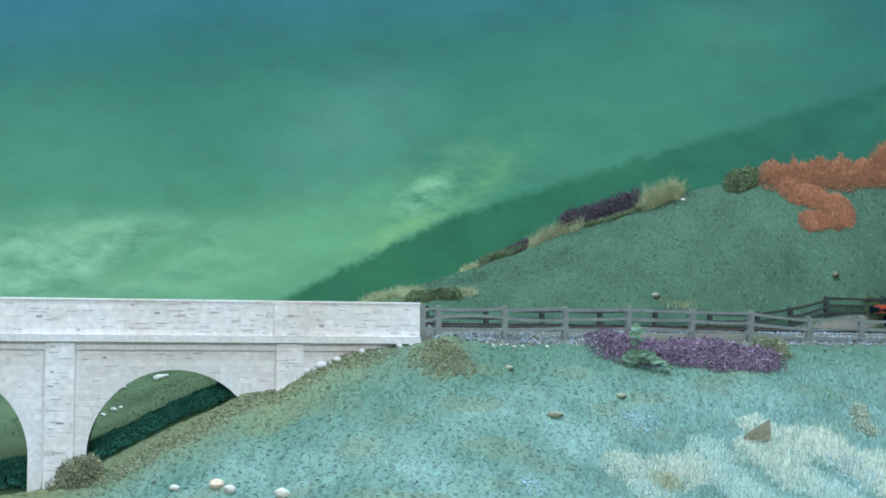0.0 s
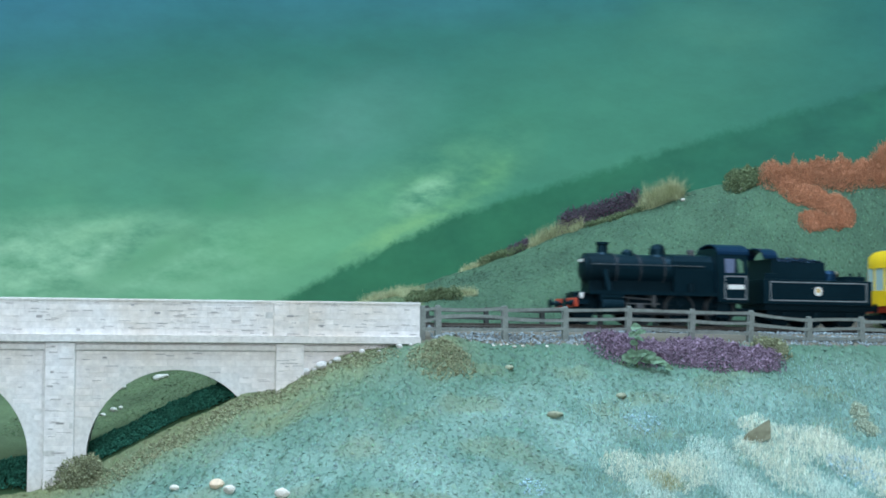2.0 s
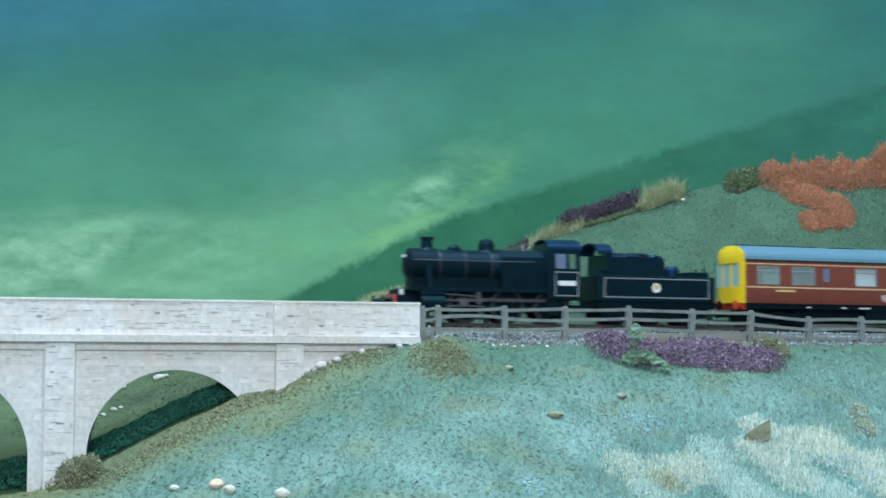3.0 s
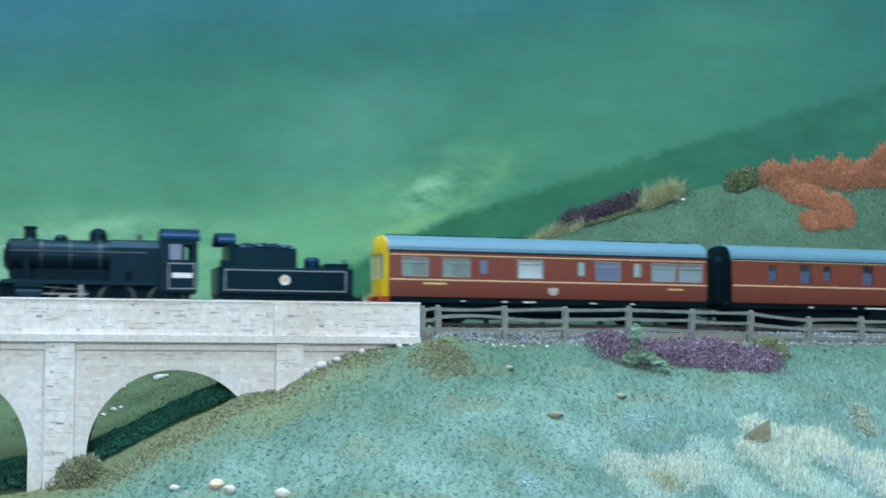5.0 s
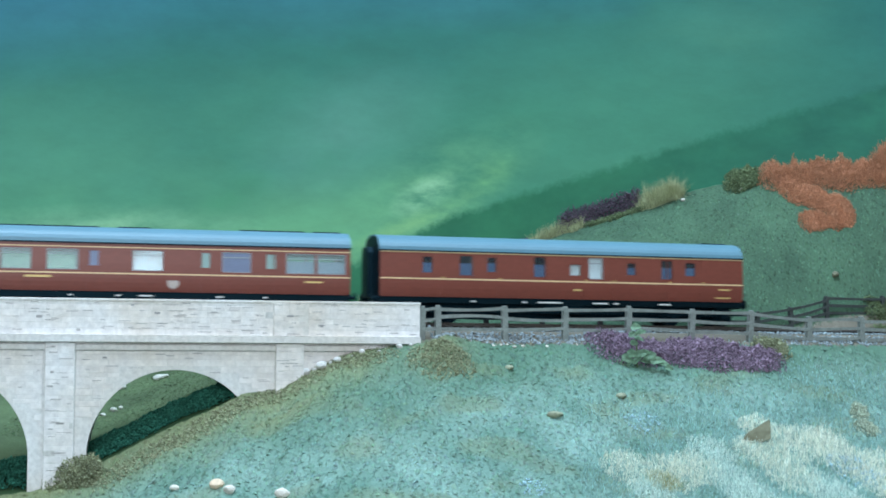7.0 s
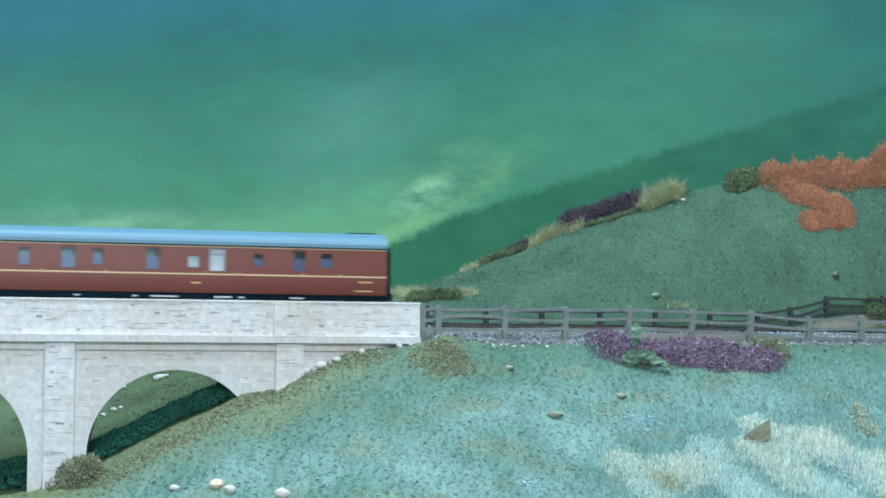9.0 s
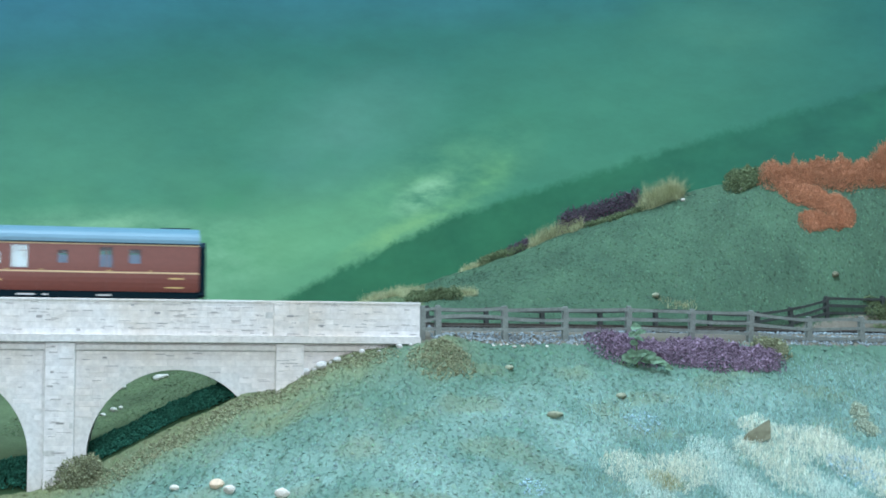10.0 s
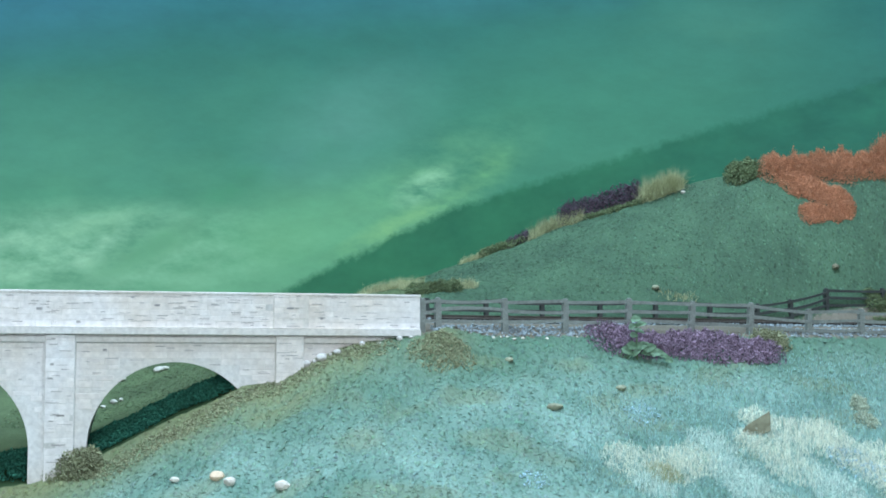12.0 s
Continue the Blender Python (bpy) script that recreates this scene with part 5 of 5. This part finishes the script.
foam_bush("crest_bush", [(100.5, 212.8), (125.5, 213.3), (146, 213.3)], 3, 4, 600, 0.75, "olive", "low olive fringe below the crest heather", 46, 200, group="crest growth")
grass_tuft("straw_tuft", [(142.4, 216.2), (166.4, 216.5)], 5.5, 19, 2800, "straw", "large straw-coloured grass tuft on the crest", 47, group="crest growth")
foam_bush("olive_bush", [(203.7, 213.8), (219.8, 213.8)], 7, 13, 1200, 0.9, "olive", "olive green foam bush beside the orange bush", 48, 350)
foam_bush("orange_bush", [(228.9, 211.8), (254.9, 210.8), (277.1, 211.8), (299.3, 212.8), (323.3, 213.8)], 8.5, 15, 8000, 0.6, "orange", "rust-orange foam bush winding over the hill", 49, 6500, lump=1.7)
foam_bush("orange_bush", [(242.1, 203.8), (254.7, 197.8), (278, 190)], 8, 9, 4600, 0.6, "orange", "rust-orange foam bush trailing down the hillside", 50, 3800, lump=1.7)
foam_bush("orange_bush", [(281, 190), (270, 184), (249, 182)], 5.0, 6.5, 3000, 0.6, "orange", "rust-orange foam bush at the trail's lower end", 51, 2600, lump=1.7)
foam_bush("orange_bush", [(308.9, 214.8), (332.1, 214.8)], 9, 27, 3200, 0.62, "orange", "tall rust-orange foam bush on the ridge", 52, 2200, lump=1.7)
# behind the parapet's end
grass_tuft("straw_tuft", [(-53.1, 184.3), (-32.7, 186.3), (-20.1, 166.3)], 9, 9, 1700, "straw", "pale olive grass behind the parapet", 53)
foam_bush("olive_bush", [(-20.4, 135.3), (-3.7, 131.8), (9.3, 122.3)], 6, 8, 900, 0.8, "olive", "dark olive bush behind the fence", 54, 300)
grass_tuft("straw_tuft", [(3.7, 138.8), (20.5, 128.8)], 6, 8, 500, "straw", "pale grass beside the olive bush", 55)
grass_tuft("straw_tuft", [(142, 116.5), (163.2, 118.8)], 4, 6, 130, "straw", "thin straw grass behind the fence", 56)
foam_bush("olive_bush", [(284.0, 146.0), (300.0, 152.0)], 6, 9, 700, 0.85, "olive", "small olive bush beside the far fence", 57, 250)
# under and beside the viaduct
# dark foam laid where the viaduct's shadow falls, to deepen it
foam_bush("shadow_hedge", [(-232, -42), (-200, -37), (-170, -33), (-143, -27), (-114, -19)], 25, 9, 11000, 1.0, "hedge", "deep green hedge standing in for the viaduct's shadow", 58, 900, category="hedge")
foam_bush("olive_bush", [(-207, -64.5), (-192, -72.2), (-182.5, -74)], 8.5, 12, 1600, 0.85, "brown", "brown-green bush at the pier's foot", 60, 500)
foam_bush("earth_mound", [(-10, -37.2), (4, -33.7), (12.1, -35.2)], 11, 1.6, 800, 0.7, "brown", "brown scatter mound beside the abutment", 61, 300, category="mound")
foam_bush("edge_growth", [(-29.9, -32.7), (-61.8, -39.2), (-90, -45.7), (-118, -57.2), (-150.3, -69.2), (-181.1, -79.2)], 8, 1.0, 1500, 0.8, "brown", "brown scatter along the bank's edge", 62, 200, category="undergrowth")
for k, (x, y, sx) in enumerate([(-74.5, -37, 3.4), (-70.2, -36.9, 2.0), (-66.0, -36.4, 3.8), (-61.0, -36.0, 1.6), (-57.5, -35.2, 2.9), (-50.0, -33.6, 1.4), (-44.5, -31.7, 2.2), (-35.0, -30.5, 1.3), (-24.0, -27.2, 2.4), (-17.5, -25.2, 1.5)]):
    stone("rubble_stone", (x, y), (sx * 1.15, sx * 0.8, sx * 0.7), "stone_dark", "pale rubble stone beside the viaduct wall", 70 + k, "rubble by the abutment", lift=-0.7)
for k, (x, y, sx) in enumerate([(-180.6, 108, 4.0), (-176.8, 108.8, 2.8), (-202.9, 102, 3.2), (-199.2, 56.8, 2.6), (-204.4, 51.8, 2.0), (-195.2, 58.8, 1.8)]):
    stone("hillside_rock", (x, y), (sx, sx * 0.8, sx * 0.6), "pebble", "white rock on the slope behind the arches", 90 + k, "rocks behind the viaduct")
for k, (x, y, sx, m) in enumerate([(-135.4, -104.2, 2.6, "pebble"), (-112.9, -111.2, 4.2, "sand"), (-105.6, -118.2, 3.4, "pebble"), (-78.6, -127.2, 4.4, "pebble"), (-212.4, -63.5, 2.4, "pebble")]):
    stone("pebble", (x, y), (sx, sx * 0.8, sx * 0.7), m, "sandy broken pebble lying on the bank" if m == "sand" else "white rounded pebble lying on the bank", 110 + k, "pebbles on the bank")
for k, (x, y, sx) in enumerate([(209.5, 208.8, 1.8), (168.8, 208.8, 2.0), (312.8, 211.8, 2.4)]):
    stone("hillside_rock", (x, y), (sx, sx * 0.8, sx * 0.6), "pebble", "small white rock on the green hill", 120 + k, "rocks on the hill")
stone("clod", (263.0, 157.1), (3.8, 2.6, 2.4), "clod", "brown clod of earth on the hillside", 130)
stone("clod", (137.8, 121.3), (3.4, 2.6, 2.0), "tan", "tan lump of earth behind the fence", 131)
stone("clod", (60.6, -61.2), (5.0, 3.6, 2.2), "tan", "flat brown earth lump in the grass", 132)
stone("clod", (98.7, -33.5), (3.8, 3.0, 1.9), "tan", "flat brown earth lump in the grass", 133)
stone("clod", (37.2, -26.7), (2.6, 2.2, 1.5), "tan", "small brown earth lump in the grass", 134)

# ballast spilled before the fence
for k, (x, y) in enumerate([(32.8, -9.5), (36.8, -7.7), (40.8, -8.7), (28.8, -11), (45.7, -6.5), (59.7, -2), (77.5, 4.8)]):
    stone("ballast_stone", (x, y), (1.0 + 0.35 * (k * 7 % 4), 0.9 + 0.2 * (k % 3), 0.8), "pebble", "pale loose ballast stone by the fence", 140 + k, "loose ballast", lift=-0.5)

# the near bank's long grass


def long_grass(name, count, box_, length, material, label, seed, keep):
    r = np.random.RandomState(seed)
    x, y = r.uniform(box_[0], box_[1], count), r.uniform(box_[2], box_[3], count)
    m = keep(x, y)
    x, y = x[m], y[m]
    v, f = blades(np.stack([x, y, land(x, y) - 0.3], 1), length * r.uniform(0.5, 1.2, len(x)), r, 0.22, 0.6)
    return from_arrays(name, (v * MM).tolist(), f.tolist(), material, None, None, label, "grass", "stuff")


long_grass("bank_grass", 26000, (70, 290, -125, 50), 3.6, "teal_grass", "blue-green static grass on the near bank", 201,
           lambda x, y: (x - 60) / 150 + 0.6 * wobble(x, y, 60, 5) + (-y - 30) / 90 + np.random.RandomState(6).uniform(-0.5, 0.5, len(x)) > 0.62)
PALE = [((104, -110), 11, 6), ((158, -104), 14, 6), ((236, -52), 12, 6), ((130, -86), 12, 6), ((204, -92), 14, 6), ((238, -78), 13, 6), ((92.5, -95.5), 12, 6), ((116.1, -93.7), 13, 7), ((139.8, -71.2), 13, 6), ((166.9, -61.7), 12, 6), ((189.1, -49.2), 14, 8), ((205.8, -42.5), 12, 8), ((215.3, -54), 14, 7), ((181.2, -76.5), 15, 7), ((227.5, -67.2), 12, 6), ((150.6, -93.7), 14, 7), ((170.3, -38.7), 9, 5), ((199.9, -85.2), 14, 6)]
for k, (c, rad, ln) in enumerate(PALE):
    grass_tuft("pale_tuft", [c, (c[0] + 5, c[1] + 2)], rad, ln * 0.85, 1500, "cream_grass" if c[0] > 165 and c[1] > -80 or -97 < c[1] < -85 and c[0] < 140 else "pale_grass", "pale straw-green grass tuft on the bank", 210 + k, 0.15, 1.0, "pale tufts on the bank")
grass_tuft("olive_tuft", [(108, -101.5), (118.7, -102)], 7, 6, 700, "straw", "olive-yellow grass tuft in the pale grass", 230)
foam_bush("brown_clump", [(234.5, -20.0), (241.0, -22.5)], 5.0, 4, 320, 0.8, "debris", "dull olive clump of debris in the grass", 231, 150)
foam_bush("brown_clump", [(235.5, -9), (237.5, -7)], 4.5, 7, 320, 0.8, "debris", "dull olive clump of debris in the grass", 232, 60)

for k, (c, rad, n) in enumerate([((106.3, -54.5), 9, 110), ((217.8, -61.2), 12, 220), ((44.5, -124.2), 6, 60), ((232.1, -69.2), 9, 140)]):
    foam_bush("blue_flower_patch", [c, (c[0] + 3, c[1] + 1)], rad, 1.2, n // 2, 0.75, "blue_bloom", "sparse pale blue flower scatter in the grass", 240 + k, 0, 0.8, "blue flower patches", "flowers")


def fallen_leaf():
    """A dried leaf standing on its tip in the grass."""
    bm = bmesh.new()
    pts = [(-9, 0), (-5, 3.0), (0, 5.6), (5, 8.6), (9, 11.6), (8.4, 6), (7.6, 1.5), (3, -0.5), (-4, -1.2)]
    front = [bm.verts.new((x, 0.6 * math.sin(x * 0.4), z)) for x, z in pts]
    bm.faces.new(front)
    bmesh.ops.triangulate(bm, faces=bm.faces[:])
    bmesh.ops.solidify(bm, geom=bm.faces[:], thickness=0.5)
    ob = part("dried_leaf", bm, "clod")
    ob.matrix_basis = Matrix.Translation((0.1697, -0.054, (float(land(169.7, -54)) + 1.2) * MM)) @ pose(0, 0, 0, -25, 0, 8)
    tagged(ob, "dried brown leaf fragment standing in pale grass", "leaf")


fallen_leaf()


# ---- stone blocks on the viaduct ----
def stones():
    r = np.random.RandomState(17)
    bank = {}

    def block(length, h):
        key = (round(length), round(h * 5))
        if key not in bank:
            bm = bmesh.new()
            l, hh = key[0] - 0.12, key[1] / 5 - 0.16
            vs = [bm.verts.new(p) for p in ((0, 0, 0), (l, 0, 0), (l, 0, hh), (0, 0, hh), (0.14, -0.14, 0.1), (l - 0.14, -0.14, 0.1), (l - 0.14, -0.14, hh - 0.1), (0.14, -0.14, hh - 0.1))]
            for f in ((4, 5, 6, 7), (0, 1, 5, 4), (1, 2, 6, 5), (2, 3, 7, 6), (3, 0, 4, 7), (3, 2, 1, 0)):
                bm.faces.new([vs[k] for k in f])
            bmesh.ops.scale(bm, vec=(MM,) * 3, verts=bm.verts)
            me = bpy.data.meshes.new("stone_block")
            bm.to_mesh(me)
            bm.free()
            bank[key] = me
        return bank[key]

    made = {"stone": {}, "stone_dark": {}}

    def lay(u, v, z, length, h, dark):
        me = block(length, h)
        m = "stone_dark" if dark else "stone"
        if me.name not in made[m]:
            c = me.copy()
            c.materials.append(MAT[m])
            made[m][me.name] = c
        ob = new("stone_block", made[m][me.name])
        ob.parent = bridge
        ob.matrix_basis = Matrix.Translation((u * MM, (v + r.uniform(-0.04, 0.07)) * MM, z * MM))

    def courses(u0, u1, z0, z1, v, h=3.0, ok=lambda u, z, l: True, lengths=(5, 19), darks=0.03):
        z = z0
        while z + h * 0.6 < z1:
            hh = min(h * r.choice([0.8, 1.0, 1.0, 1.2]), z1 - z)
            u = u0
            while u < u1 - 1.5:
                l = min(round(r.uniform(*lengths)), max(2, round(u1 - u)))
                if u + l <= u1 + 0.3 and ok(u, z, l):
                    lay(u, v, z, l, hh, l <= 6 and r.uniform() < darks * 2.5)
                u += l
            z += hh

    courses(-245, -83.0, -8.8, 9.1, -0.78)
    courses(-82.4, -63.8, -8.8, 9.1, -1.83, lengths=(4, 9))
    courses(-63.2, -0.2, -8.8, 9.1, -0.78)
    for c in PIERS:
        courses(c - 7.6, c + 7.6, -98 if c < -100 else -48, -14.6, -2.58, lengths=(4, 9))

    def clear(u, z, l):
        for c in ARCHES:
            for uu in (u, u + l / 2, u + l):
                if abs(uu - c) < ARCH_R + 0.5 and z < ARCH_Z + math.sqrt(max((ARCH_R + 0.8) ** 2 - (uu - c) ** 2, 0)):
                    return False
        return True

    for a, b in ((-245, -204.6), (-188.0, -81.6), (-65.6, -20)):
        courses(a, b, -62 if a < -180 else -48, -17.4, 0.02, ok=clear)

    # short printed joints and chipped shadows on the stonework
    bm = bmesh.new()
    for u0, u1, z0, z1, v, count in ((-243, -84, -8, 9, -1.14, 75), (-81, -65, -8, 9, -2.19, 8), (-62, -1, -8, 9, -1.14, 26), (-203.5, -189, -95, -15, -2.94, 26), (-81, -66.5, -40, -15, -2.94, 9),
                                     (-187, -82, -46, -18, -0.36, 34), (-243, -206, -46, -18, -0.36, 10), (-64, -30, -26, -18, -0.36, 6)):
        for _ in range(count):
            l, h = (r.uniform(1.5, 7.5), r.uniform(0.18, 0.42)) if r.uniform() > 0.08 else (r.uniform(1.6, 4.2), r.uniform(0.7, 1.5))
            u, z = r.uniform(u0, u1 - l), r.uniform(z0, z1)
            if v > -0.5 and not clear(u, z - 1, l):
                continue
            box(bm, u, u + l, v + 0.13, v + 0.24, z, z + h)
    part("printed_joint", bm, "dash", bridge, "short grey printed joints", "stuff")


stones()


# ---- what moves ----
def motions():
    steps = [12.0 * i / 48 for i in range(49)]
    for ob, s_ref, length in ((engine, -0.200, (0.0, 0.045)), (engine_tender, -0.126, (0.013, 0.060)), (saloon_coach, -0.031, (0.027, 0.172)), (brake_van, 0.185, (0.027, 0.2026))):
        rows = []
        for t in steps:
            s = s_ref - travelled(t)
            a, b = on_track(s + length[0]).translation, on_track(s + length[1]).translation
            d = (b - a).normalized()
            turn = Matrix.Rotation(math.atan2(d.y, d.x), 4, "Z") @ Matrix.Rotation(-math.asin(d.z), 4, "Y")
            origin = a - d * length[0]
            rows.append((t, Matrix.Translation(origin) @ turn))
        walk(ob, rows)
    for w, r, way in WHEELS:
        home = w.matrix_basis.copy()
        walk(w, [(k / 15, home @ Matrix.Rotation(-way * (travelled(k / 15) - travelled(0)) / r, 4, "Y")) for k in range(181)])
    for ob, sd in RODS:
        rows = []
        for k in range(181):
            a = -(travelled(k / 15) - travelled(0)) / 0.010 + (1.57 if sd > 0 else 0)
            rows.append((k / 15, Matrix.Translation((0.0045 * math.cos(a), 0, 0.010 - 0.0045 * math.sin(a)))))
        walk(ob, rows)


motions()
